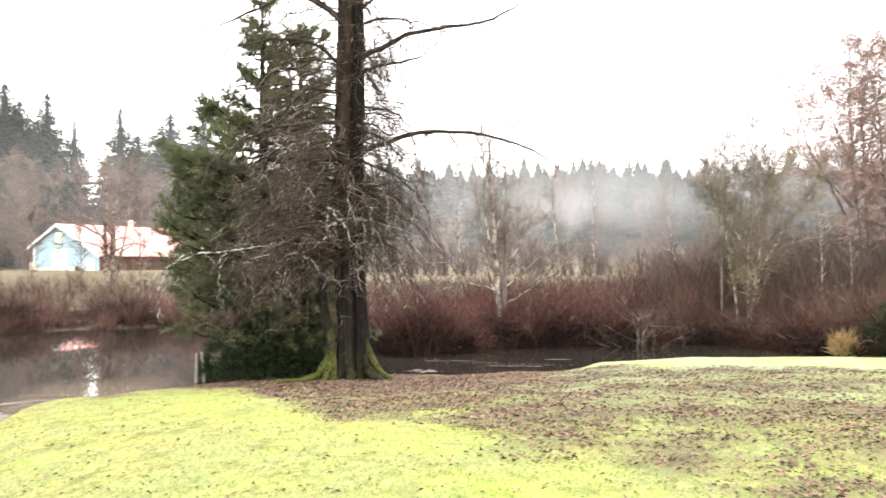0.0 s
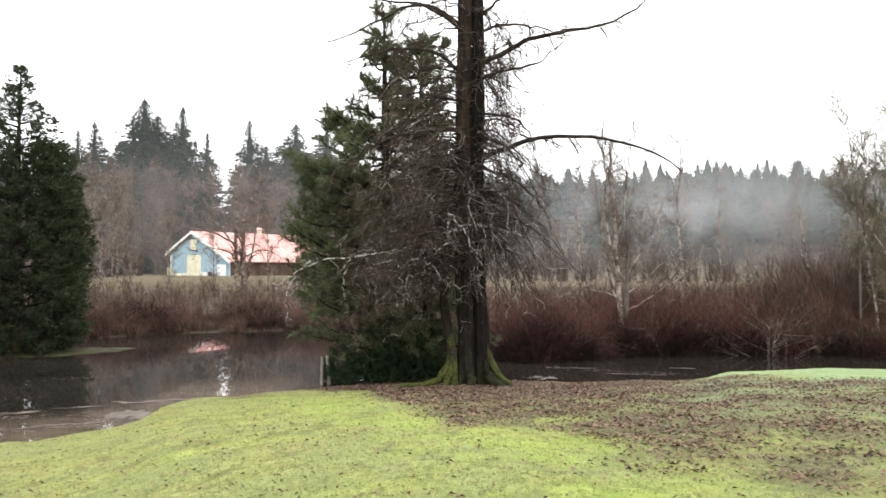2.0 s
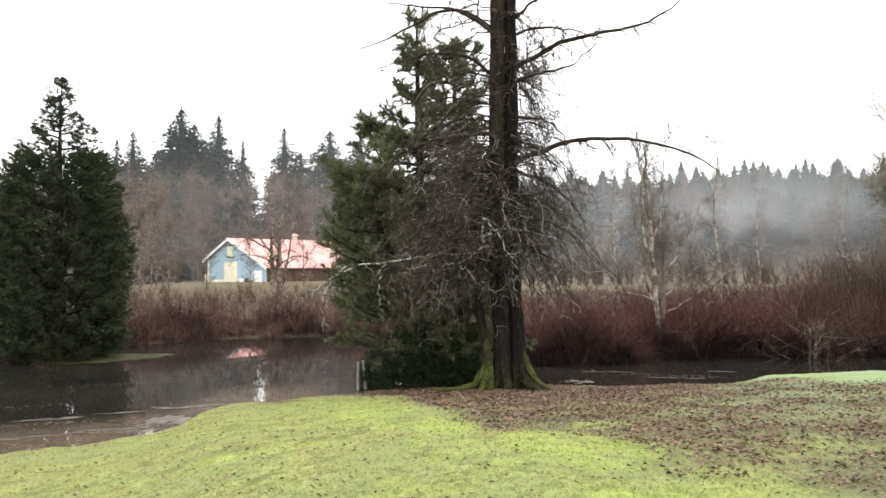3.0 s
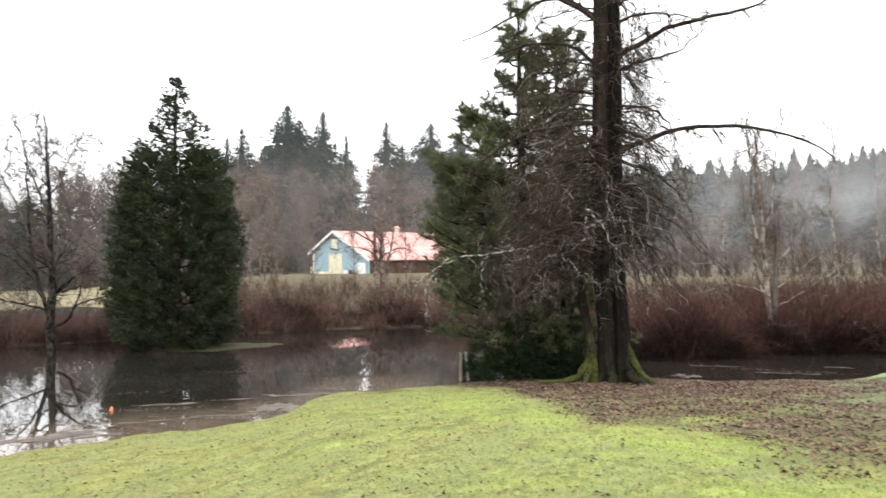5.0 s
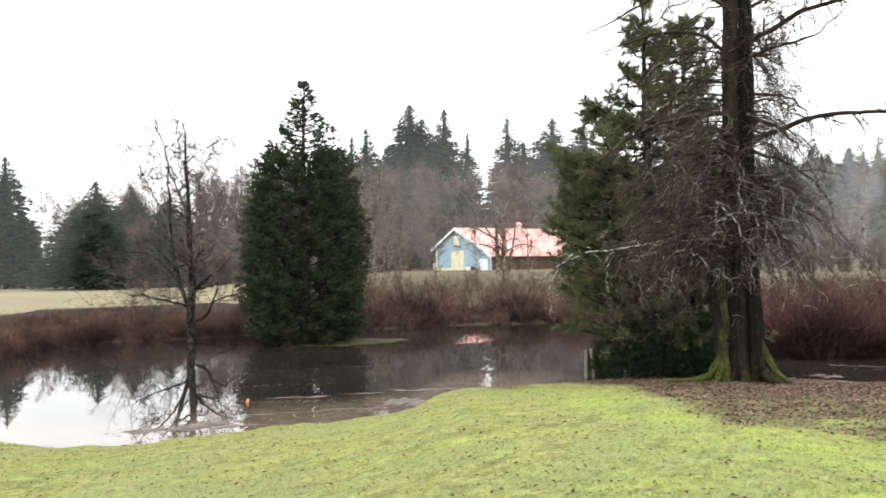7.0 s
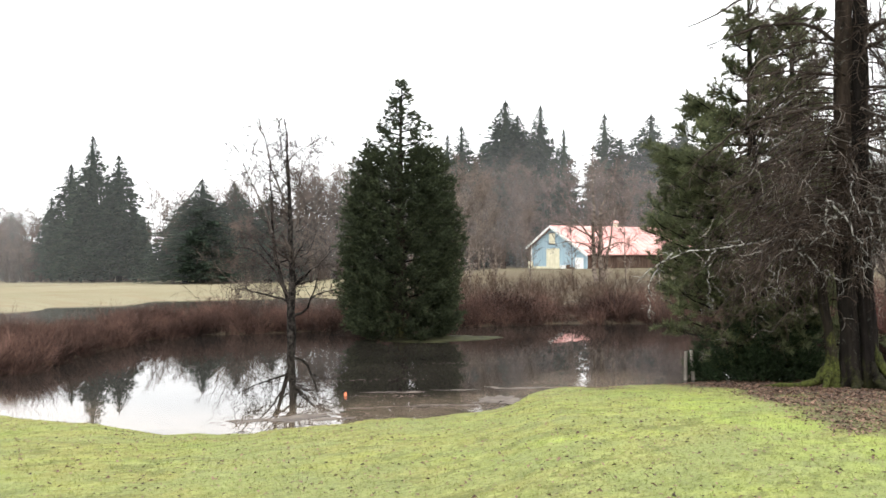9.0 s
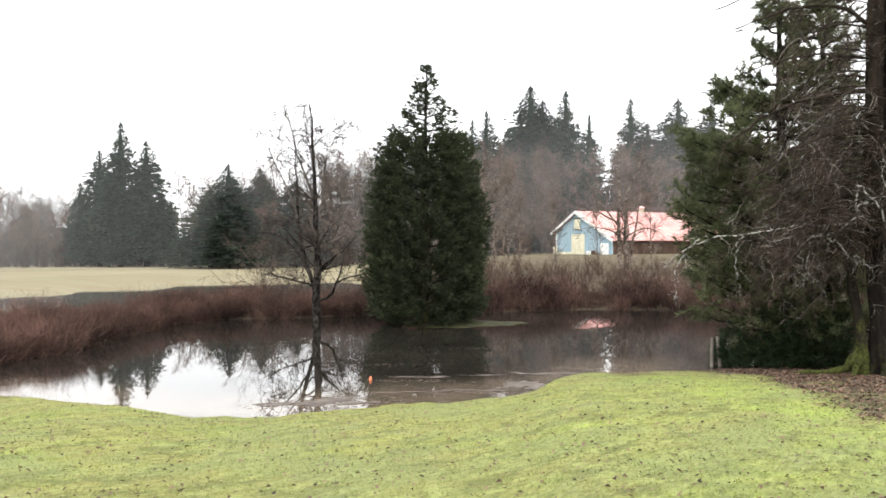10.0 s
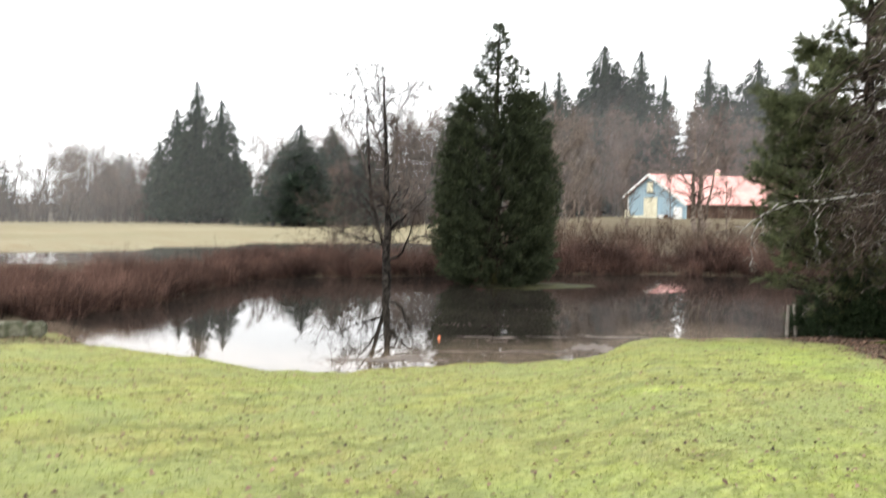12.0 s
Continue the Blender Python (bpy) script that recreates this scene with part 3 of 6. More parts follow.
    limb(0.042, (0.28, 0, 7.22), (0.81, -0.3, 7.33), (1.21, -0.5, 7.43), (1.67, -0.6, 7.40), (1.87, -0.6, 7.66), (2.3, -0.6, 8.05))
    limb(0.040, (0.25, 0, 6.42), (1.0, 0.2, 6.42), (1.39, 0.3, 6.22), (1.58, 0.3, 5.87), (1.72, 0.3, 5.1))
    limb(0.045, (0.30, 0, 5.2), (1.0, 0.3, 4.95), (1.6, 0.4, 4.55), (1.95, 0.4, 4.1), (2.02, 0.4, 3.6))
    limb(0.040, (0.25, 0, 5.9), (0.8, -0.4, 5.7), (1.3, -0.6, 5.1), (1.6, -0.7, 4.4))
    # limbs before the pine
    limb(0.050, (-0.12, 0, 8.45), (-0.70, -0.1, 8.92), (-1.23, -0.2, 9.00), (-1.91, -0.3, 8.98), (-2.6, -0.4, 9.08))
    limb(0.052, (-0.12, 0, 8.40), (-0.70, -0.3, 8.82), (-1.17, -0.5, 8.96), (-1.64, -0.6, 8.64), (-2.11, -0.7, 8.37), (-2.72, -0.8, 8.02), (-3.2, -0.9, 7.9))
    limb(0.048, (-0.14, 0, 7.4), (-0.58, -0.3, 7.72), (-1.11, -0.5, 7.85), (-1.65, -0.6, 7.82), (-2.32, -0.7, 7.62), (-2.8, -0.8, 7.45))
    limb(0.036, (-0.15, -0.1, 6.7), (-1.0, -0.4, 6.8), (-2.0, -0.6, 6.75), (-2.7, -0.7, 6.5))
    limb(0.045, (-0.2, -0.1, 6.0), (-1.1, -0.5, 5.95), (-2.0, -0.8, 5.6), (-2.8, -1.0, 5.1), (-3.3, -1.1, 4.5))
    limb(0.045, (-0.2, -0.1, 5.1), (-0.9, -0.6, 5.1), (-1.8, -1.0, 4.75), (-2.5, -1.1, 4.1))
    # pale limbs: a hooked one, one that reaches far out over the bank, and what hangs from them
    limb(0.036, (-0.1, -0.15, 3.85), (-0.25, -0.6, 3.98), (-0.42, -1.0, 4.02), (-0.47, -1.0, 3.75), (-0.36, -1.0, 3.38), (-0.6, -1.0, 3.10), (-1.1, -1.05, 2.97), (-1.6, -1.1, 2.86), mat=M_WHITE_LIMB)
    limb(0.036, (-0.3, -0.2, 3.25), (-0.9, -0.8, 3.22), (-1.53, -1.2, 3.15), (-2.1, -1.25, 3.11), (-2.6, -1.3, 3.03), (-3.11, -1.3, 2.97), (-3.5, -1.3, 2.93), (-3.94, -1.3, 2.72), (-4.2, -1.3, 2.3), mat=M_WHITE_LIMB)
    limb(0.026, (-0.42, -1.0, 4.0), (-0.31, -1.0, 3.95), (-0.09, -1.0, 3.6), (0.22, -1.0, 3.1), (0.42, -1.0, 2.65), mat=M_WHITE_LIMB)
    limb(0.022, (-0.42, -1.0, 3.5), (-0.1, -0.9, 3.72), (0.2, -0.9, 3.78), (0.42, -0.9, 3.6), (0.45, -0.9, 3.1), mat=M_WHITE_LIMB)
    limb(0.017, (-2.5, -1.3, 3.04), (-2.74, -1.3, 2.75), (-2.72, -1.3, 2.25), (-2.64, -1.3, 1.7), mat=M_WHITE_LIMB)
    limb(0.020, (-3.45, -1.3, 2.94), (-3.85, -1.35, 2.55), (-4.0, -1.4, 2.1), (-3.9, -1.4, 1.6), mat=M_WHITE_LIMB)
    limb(0.017, (-1.3, -1.07, 2.92), (-1.22, -1.2, 2.6), (-1.38, -1.2, 2.35), (-1.2, -1.2, 2.05), mat=M_WHITE_LIMB)
    limb(0.017, (-1.55, -1.1, 2.88), (-1.42, -1.2, 2.6), (-1.5, -1.25, 2.3), (-1.35, -1.25, 1.95), mat=M_WHITE_LIMB)
    limb(0.018, (-1.0, -1.05, 2.98), (-0.7, -1.1, 2.75), (-0.5, -1.1, 2.5), (-0.1, -1.1, 2.3), mat=M_WHITE_LIMB)
    limb(0.016, (0.3, -0.3, 4.2), (0.55, -0.6, 4.05), (0.62, -0.7, 3.5), (0.52, -0.7, 2.8), mat=M_WHITE_LIMB)
    limb(0.016, (0.35, -0.2, 4.6), (0.8, -0.5, 4.5), (0.95, -0.6, 3.8), (0.9, -0.6, 2.9), mat=M_WHITE_LIMB)
    limb(0.016, (-0.2, -0.3, 4.9), (-0.65, -0.7, 4.75), (-0.85, -0.8, 4.2), (-0.8, -0.8, 3.5), mat=M_WHITE_LIMB)
    limb(0.018, (-0.25, -0.3, 5.6), (-1.1, -0.8, 5.4), (-1.7, -1.0, 4.9), (-2.0, -1.1, 4.3), mat=M_WHITE_LIMB)

    more, more_r = [], []
    for i in range(46):
        h = RNG.uniform(3.0, 7.4)
        far_out = float(np.interp(h, [3.0, 4.4, 5.6, 7.4], [1.9, 3.0, 3.1, 2.4])) * RNG.uniform(0.55, 1.08)
        more.append(bough(h, math.pi + RNG.uniform(-0.25, 0.95), far_out, RNG.uniform(0.1, 0.5), RNG.uniform(0.7, 1.9)))
    for i in range(58):
        h = RNG.uniform(3.3, 7.6)
        far_out = float(np.interp(h, [3.3, 4.6, 5.8, 7.6], [1.9, 2.3, 1.9, 1.1])) * RNG.uniform(0.45, 1.08)
        more.append(bough(h, RNG.uniform(-0.9, 0.9), far_out, RNG.uniform(0.1, 0.5), RNG.uniform(0.7, 2.1)))
    for i in range(48):
        more.append(bough(RNG.uniform(2.7, 4.4), RNG.uniform(-0.8, 0.8) if i % 2 else math.pi + RNG.uniform(-0.3, 0.8), RNG.uniform(0.6, 2.9 - 0.6 * (i % 2)), 0.4, RNG.uniform(0.6, 1.6)))
    for i in range(30):
        more.append(bough(RNG.uniform(2.6, 3.9), math.pi + RNG.uniform(-0.1, 0.9), RNG.uniform(1.6, 3.7), 0.35, RNG.uniform(0.7, 1.7)))
    for i in range(20):
        more.append(bough(RNG.uniform(2.8, 5.0), 1.5 * math.pi + RNG.uniform(-0.5, 0.5), RNG.uniform(0.6, 1.3), 0.3, RNG.uniform(0.7, 1.6)))
    for i in range(14):
        more.append(bough(RNG.uniform(7.2, 9.6), math.pi + RNG.uniform(-0.6, 0.9), RNG.uniform(1.2, 2.6), 0.35, RNG.uniform(0.2, 1.2)))
    for p in more:
        r = np.linspace(RNG.uniform(0.016, 0.028), 0.007, 14)
        more_r.append(r)
        part("branch", limb_mesh(p, r, M_LIMB if RNG.random() < 0.96 else M_WHITE_LIMB, 5), tree)
    P, R = np.stack(dark[5:] + more), np.stack(dark_r[5:] + more_r)
    high, high_r = grow(np.stack(dark[:5]), np.stack(dark_r[:5]), 60, 0.8, 0.6, 0.10, 7, 0.4, 0.26, 0.0, 0.3, 0.0075)
    hang, hang_r = grow(np.stack(dark[1:6])[:, :6], np.stack(dark_r[1:6])[:, :6], 110, 1.2, 0.75, 0.26, 7, 0.3, 0.26, 0.0, 0.1, 0.0075)
    a, ar = grow(P, R, 1900, 1.1, 0.66, 0.20, 8, 0.45, 0.30, 0.0, 0.12, 0.0072)
    a, ar = np.concatenate([a[:, :7], high, hang]), np.concatenate([ar[:, :7], high_r, hang_r])
    low = a[:, :, 2].min(1) < 1.05
    front = (np.abs(a[:, 3, 0] - 0.12) < 0.35) & (a[:, 3, 1] < 0.0) & (RNG.random(len(a)) < 0.25)
    a, ar = a[~(low | front)], ar[~(low | front)]
    b, br = grow(a, ar, 9000, 0.55, 0.62, 0.20, 4, 0.75, 0.32, 0.0, 0.1, 0.0048)
    c, cr = grow(b, br, 6000, 0.24, 0.6, 0.12, 3, 0.8, 0.3, 0.0, 0.2, 0.0046)
    part("crown", mesh_of("crown", *joined([tubes(a, ar, 3), tubes(b, br, 3), tubes(c, cr, 3)]), M_TWIG), tree, "dense hanging bare twigs", "stuff")
    c, cr = grow(np.stack(pale), np.stack(pale_r), 64, 0.8, 0.7, 0.25, 7, 0.4, 0.38, 0.0, 0.1, 0.0062)
    d, dr = grow(c, cr, 200, 0.35, 0.7, 0.25, 4, 0.7, 0.34, 0.0, 0.1, 0.0055)
    part("crown", mesh_of("pale_twigs", *joined([tubes(c, cr, 4), tubes(d, dr, 3)]), M_WHITE_LIMB), tree, "pale crooked twigs", "stuff")


build_big_tree()


# ------------------------------------------------------------------ evergreens
def build_pine():
    x, y, z = on(11.6, 23.6)
    tree = thing("pine_tree", pose(x, y, z - 0.1, 0, 0, 11.6), "broad olive-green pine behind the bare tree at the water's edge", "tree")
    stems = [smooth_line([(0.25, 0, 0), (0.12, 0, 3), (0.0, 0, 6), (-0.05, 0, 10.15)], 40), smooth_line([(1.15, 0.2, 0), (1.1, 0.2, 3), (1.0, 0.15, 6), (0.95, 0.1, 9.4)], 40)]
    for line in stems:
        part("trunk", trunk_mesh(line, [0.2, 0.17, 0.13, 0.08, 0.02], 60, 14, 0.4, 3, M_BARK_DARK, 0.3), tree)
    lines, rads = [], []
    wide = ([0.7, 1.9, 2.6, 3.4, 3.95, 4.8, 5.2, 5.5, 6.1, 6.65, 7.2, 8.4, 9.2, 10.1], [2.2, 2.6, 2.75, 2.85, 3.05, 2.7, 2.2, 2.6, 1.75, 1.55, 1.25, 0.68, 0.5, 0.2])
    slim = ([0.7, 3.0, 6.0, 7.5, 8.6, 9.4], [1.8, 2.0, 1.6, 1.25, 0.9, 0.4])
    for which, (p, prof) in enumerate(zip(stems, (wide, slim))):
        h = 0.8
        while h < 9.85 - 0.35 * which:
            many = 5 if h < 2.2 else 8 if h < 6.8 else 5
            for j in range(many):
                a = j * 2 * math.pi / many + h * 3.1 + RNG.uniform(-0.4, 0.4)
                if which == 1 and math.cos(a) < -0.3 and h < 6.2:
                    continue
                out = float(np.interp(h, *prof)) * RNG.choice([0.5, 0.75, 0.92, 1.0])
                if which == 0 and math.cos(a) < -0.5:
                    out = float(np.interp(h, *prof)) * RNG.choice([0.78, 0.9, 1.0])
                if which == 0 and math.cos(a) > 0.3 and h < 6.2:
                    out *= 0.75
                k = np.linspace(0, 1, 11)[:, None]
                foot = p[min(39, int(h / (9.9 - 0.6 * which) * 39))] + np.array([0, 0, RNG.uniform(-0.15, 0.15)])
                sag = float(np.interp(h, [1, 3, 7, 10], [-0.36, -0.26, 0.02, 0.5])) + RNG.uniform(-0.14, 0.16)
                q = foot + np.concatenate([np.cos(a) * out * k, np.sin(a) * out * k, out * (sag * k + 0.34 * k ** 3)], axis=1)
                lines.append(q + RNG.normal(size=(11, 3)) * 0.025), rads.append(np.linspace(0.038, 0.012, 11))
            h += RNG.uniform(0.34, 0.52)
    for i in range(32):
        h, a = 2.2 + 0.115 * i, math.pi + RNG.uniform(-0.75, 0.75)
        out, k = float(np.interp(h, *wide)) * RNG.uniform(0.8, 1.0), np.linspace(0, 1, 11)[:, None]
        q = stems[0][int(h / 9.7 * 39)] + np.concatenate([np.cos(a) * out * k, np.sin(a) * out * k, out * (-0.22 * k + 0.26 * k ** 3)], axis=1)
        lines.append(q + RNG.normal(size=(11, 3)) * 0.025), rads.append(np.linspace(0.034, 0.012, 11))
    for i in range(12):
        h, a = (5.0, 6.55)[i % 2] + RNG.uniform(-0.15, 0.25), math.pi + RNG.uniform(-0.35, 0.45)
        out, k = (2.5, 1.75)[i % 2] * RNG.uniform(0.85, 1.05), np.linspace(0, 1, 11)[:, None]
        q = stems[0][int(h / 9.9 * 39)] + np.concatenate([np.cos(a) * out * k, np.sin(a) * out * k, out * (0.10 * k + 0.30 * k ** 3)], axis=1)
        lines.append(q + RNG.normal(size=(11, 3)) * 0.025), rads.append(np.linspace(0.034, 0.012, 11))
    for i in range(30):
        h, a = 1.3 + 0.10 * i, 1.5 * math.pi + RNG.uniform(-0.6, 0.6)
        out, k = RNG.uniform(1.2, 1.9), np.linspace(0, 1, 11)[:, None]
        q = np.array([RNG.uniform(-0.6, 1.2), 0.1, h]) + np.concatenate([np.cos(a) * out * k, np.sin(a) * out * k, out * (-0.3 * k + 0.26 * k ** 3)], axis=1)
        lines.append(q + RNG.normal(size=(11, 3)) * 0.025), rads.append(np.linspace(0.034, 0.012, 11))
    P, R = np.stack(lines), np.stack(rads)
    part("limb", mesh_of("limb", *tubes(P, R, 4), M_BARK_DARK), tree, "", "stuff")
    a, ar = grow(P, R, 7400, 0.5, 0.62, -0.12, 5, 0.4, 0.2, 0.12, 0.22, 0.004)
    a[:, :, 2] = a[:, :1, 2] + (a[:, :, 2] - a[:, :1, 2]) * 0.75
    dead = RNG.random(len(a)) < np.interp(a[:, 0, 2], [1.2, 2.6, 4.0, 5.5], [0.32, 0.34, 0.18, 0.06])
    part("limb", mesh_of("limb", *tubes(a[~dead][:, ::2], ar[~dead][:, ::2], 3), M_BARK_DARK), tree, "", "stuff")
    b, br = grow(a[dead], ar[dead] + 0.003, 2600, 0.42, 0.6, 0.22, 4, 0.7, 0.3, 0.0, 0.1, 0.0045)
    b[:, :, 2] = np.maximum(b[:, :, 2], 0.3)
    part("limb", mesh_of("limb", *joined([tubes(a[dead], ar[dead] + 0.002, 3), tubes(b, br, 3)]), M_TWIG), tree, "dead grey-brown shoots", "stuff")
    thin = (RNG.random(len(a)) < np.interp(a[:, 0, 2], [5.0, 6.5], [0.0, 0.22]))
    a = a[~(dead | thin)]
    ends = np.concatenate([a, np.stack([P[:, -5], P[:, -4], P[:, -3], P[:, -2], P[:, -1]], 1)])
    tufts, axis = [], []
    for i in (1, 2, 3, 4):
        for f in (0.35, 0.8) if i > 2 else (0.6,):
            tufts.append(ends[:, i - 1] * (1 - f) + ends[:, i] * f)
            axis.append(unit(ends[:, i] - ends[:, i - 1]) + np.array([0, 0, 0.2]))
    tufts, axis = np.concatenate(tufts), np.concatenate(axis)
    V, F = sprays(tufts, axis, 0.19, 8, 0.8, 0.115)
    part("crown", mesh_of("crown", V, F, M_PINE, False), tree, "tufted olive-green pine needles", "stuff")


def build_cedar():
    x, y, z = on(33.9, 34.6)
    tree = thing("cedar_tree", pose(x, y, 0.08, 0, 0, 33.9), "dense dark-green cedar with open top on a small islet", "tree")
    line = [(0, 0, -0.3), (0, 0, 5), (0.05, 0, 8), (0.1, 0, 10.2)]
    part("trunk", trunk_mesh(line, [0.32, 0.22, 0.09, 0.02], 40, 12, 0.5, 4, M_BARK_BROWN), tree)
    prof_h = [0.1, 0.5, 1.5, 3, 4.4, 5.2, 6.0, 6.6, 7.2, 7.6, 8.1, 8.7, 9.4, 10.1]
    prof_r = [2.25, 2.42, 2.50, 2.50, 2.45, 2.36, 2.18, 1.98, 1.68, 1.42, 1.18, 0.76, 0.60, 0.10]
    tips, way, size = [], [], []
    for i in range(1050):
        h = 0.1 + 10.0 * (i / 1050) ** 1.0
        open_top = h > 7.3
        a = i * 2.4 + RNG.uniform(-0.4, 0.4)
        if open_top and RNG.random() < float(np.interp(h, [7.3, 8.0, 9], [0.30, 0.66, 0.72])):
            continue
        out = float(np.interp(h, prof_h, prof_r)) * RNG.uniform(0.80, 1.04)
        second = 5.5 < h < 8.5 and i % 4 == 0
        if second:
            out = float(np.interp(h, [5.5, 7.2, 8.5], [1.0, 0.8, 0.2])) * RNG.uniform(0.7, 1.0)
        k = int(4 + 15 * min(out, 2.0)) if not open_top or second else int(7 + 11 * out)
        s = np.sqrt(RNG.uniform(0.10 if open_top else 0.30, 1.0, k))
        lift = 0.34 * s * s - 0.22
        p = np.stack([(0.95 if second else 0.05) + math.cos(a) * out * s, math.sin(a) * out * s, np.maximum(h + out * lift, 0.05)], 1)
        fan = 0.10 if not open_top else 0.06
        tips.append(p + RNG.normal(size=(k, 3)) * np.array([fan, fan, 0.05]))
        way.append(np.tile([math.cos(a), math.sin(a), 0.45], (k, 1)) + RNG.normal(size=(k, 3)) * 0.25)
    tips = np.concatenate(tips)
    V, F = sprays(tips, np.concatenate(way), np.interp(tips[:, 2], [0, 7, 9.5], [0.21, 0.19, 0.17]), 8, 0.5, 0.21, 0.7)
    part("crown", mesh_of("crown", V, F, M_CEDAR, False), tree, "dense upswept dark-green sprays", "stuff")
    lines = []
    for i in range(84):
        hh = 0.8 + i * 0.11
        aa = i * 2.4
        rr = float(np.interp(hh, prof_h, prof_r)) * 0.8
        lines.append(np.stack([np.linspace(0, math.cos(aa) * rr, 5), np.linspace(0, math.sin(aa) * rr, 5), hh - 0.2 + np.array([0, 0.05, 0.1, 0.2, 0.35]) * rr], 1))
    part("limb", mesh_of("limb", *tubes(np.stack(lines), np.tile(np.linspace(0.04, 0.012, 5), (84, 1)), 4), M_BARK_DARK), tree, "", "stuff")


def build_islet():
    a = np.linspace(0, 2 * math.pi, 60, endpoint=False)
    rings = []
    for s, h in ((1.0, -0.04), (0.94, 0.008), (0.75, 0.03), (0.4, 0.06), (0.05, 0.07)):
        w = 1 + 0.10 * np.sin(3 * a + 1) + 0.06 * np.sin(7 * a) + 0.05 * np.sin(13 * a + 2) + 0.03 * np.sin(23 * a)
        rings.append(np.stack([np.cos(a) * 2.6 * s * w, np.sin(a) * 1.7 * s * w, np.full(60, h)], 1))
    V = np.concatenate(rings)
    idx = np.arange(300).reshape(5, 60)
    nxt = np.roll(idx, -1, 1)
    F = np.stack([idx[:-1], nxt[:-1], nxt[1:], idx[1:]], -1).reshape(-1, 4)
    x, y, _ = on(31.8, 34.4)
    m = two_tone("islet_turf", (0.018, 0.017, 0.010), (0.056, 0.058, 0.024), 2.5, 0.9, 0.4)
    solid("islet", mesh_of("islet", V, F, m), "low grassy islet just above the pond water", "islet", m=pose(x, y, 0, 0, 0, 33))


def fir_meshes(height, width, sparse, seed):
    """Trunk and tiered crown of a fir."""
    rng = np.random.default_rng(seed)
    n = int(900 * sparse)
    h = height * (0.06 + 0.94 * np.sort(rng.random(n)) ** 0.95)
    a = rng.uniform(0, 2 * math.pi, n)
    bulge = 1 + 0.22 * np.sin(h * 1.9 / height * 26 / 4 + 2 * a) * np.sin(3 * a + h * 0.6)
    reach = width * 0.5 * (1 - h / height) ** 0.74 * rng.uniform(0.5, 1.12, n) * bulge + 0.04 + 0.14 * (1 - h / height)
    k = 4
    s = np.linspace(0.4, 1, k)
    base = np.stack([np.cos(a)[:, None] * reach[:, None] * s, np.sin(a)[:, None] * reach[:, None] * s,
                     h[:, None] - reach[:, None] * (0.30 * s - 0.08 * s * s)], -1).reshape(-1, 3)
    base = base + rng.normal(size=base.shape) * np.array([0.18, 0.18, 0.22]) * np.repeat(np.clip(reach, 0.2, 1.0), k)[:, None]
    axis = np.repeat(np.stack([np.cos(a), np.sin(a), rng.uniform(-0.45, 0.15, n)], 1), k, axis=0)
    size = np.repeat(np.clip(reach * 0.36, 0.20, 0.95), k)
    V, F = sprays(base, axis, size, 7, 0.55, 0.34, 0.8)
    rows, seg = 22, 10
    hh = np.linspace(0.05, 0.985, rows) * height
    rr = width * 0.5 * (1 - hh / height) ** 0.9 * (0.5 if sparse < 0.5 else 0.34)
    ang = np.arange(seg) * 2 * math.pi / seg
    jag = 1 + rng.uniform(-0.3, 0.3, (rows, seg)) 
    C = np.stack([np.cos(ang) * rr[:, None] * jag, np.sin(ang) * rr[:, None] * jag, hh[:, None] - rr[:, None] * 0.2 * rng.random((rows, seg))], -1).reshape(-1, 3)
    idx = np.arange(rows * seg).reshape(rows, seg)
    nxt = np.roll(idx, -1, 1)
    q = np.stack([idx[:-1], nxt[:-1], nxt[1:], idx[1:]], -1).reshape(-1, 4)
    V, F = joined([(V, F), (C, np.concatenate([q[:, [0, 1, 2]], q[:, [0, 2, 3]]]))])
    p = np.stack([np.zeros(8), np.zeros(8), np.linspace(-0.5, height * 1.025, 8)], 1)
    return mesh_of("trunk", *tubes(p[None], np.linspace(height * 0.014, 0.05, 8)[None], 6), M_BARK_DARK), mesh_of("crown", V, F, M_FIR, False)


FIRS = {}


def fir(az, r, height, width, sparse=1.0, kind_of=0, dz=0.0):
    """A far fir: one of three kinds, scaled to its height and spread."""
    if kind_of not in FIRS:
        tm, cm = fir_meshes(26, (9, 11, 8, 9)[kind_of], (1.0, 1.2, 0.8, 0.2)[kind_of], 40 + kind_of)
        FIRS[kind_of] = [None, tm, cm, (9, 11, 8, 9)[kind_of]]
    x, y, z = on(az, r)
    slot = FIRS[kind_of]
    s, w = height / 26, 1.5 * width / slot[3]
    m = pose(x, y, z + dz, 0, 0, RNG.uniform(0, 360)) @ Matrix.Diagonal((w, w, s, 1))
    label = ("tall dark-green fir at the edge of the far wood", "broad dark-green fir beside the meadow", "thin grey-green fir in the misty wood", "small dark fir on the misty far slope")[kind_of]
    if slot[0] is None:
        tree = new("fir_tree")
        tree.matrix_world = m
        tagged(tree, label, "tree", "far firs")
        part("trunk", slot[1], tree)
        part("crown", slot[2], tree, "", "stuff")
        slot[0] = tree
    else:
        made = copy_thing(slot[0], pose(0, 0, 0))
        made.matrix_basis = m


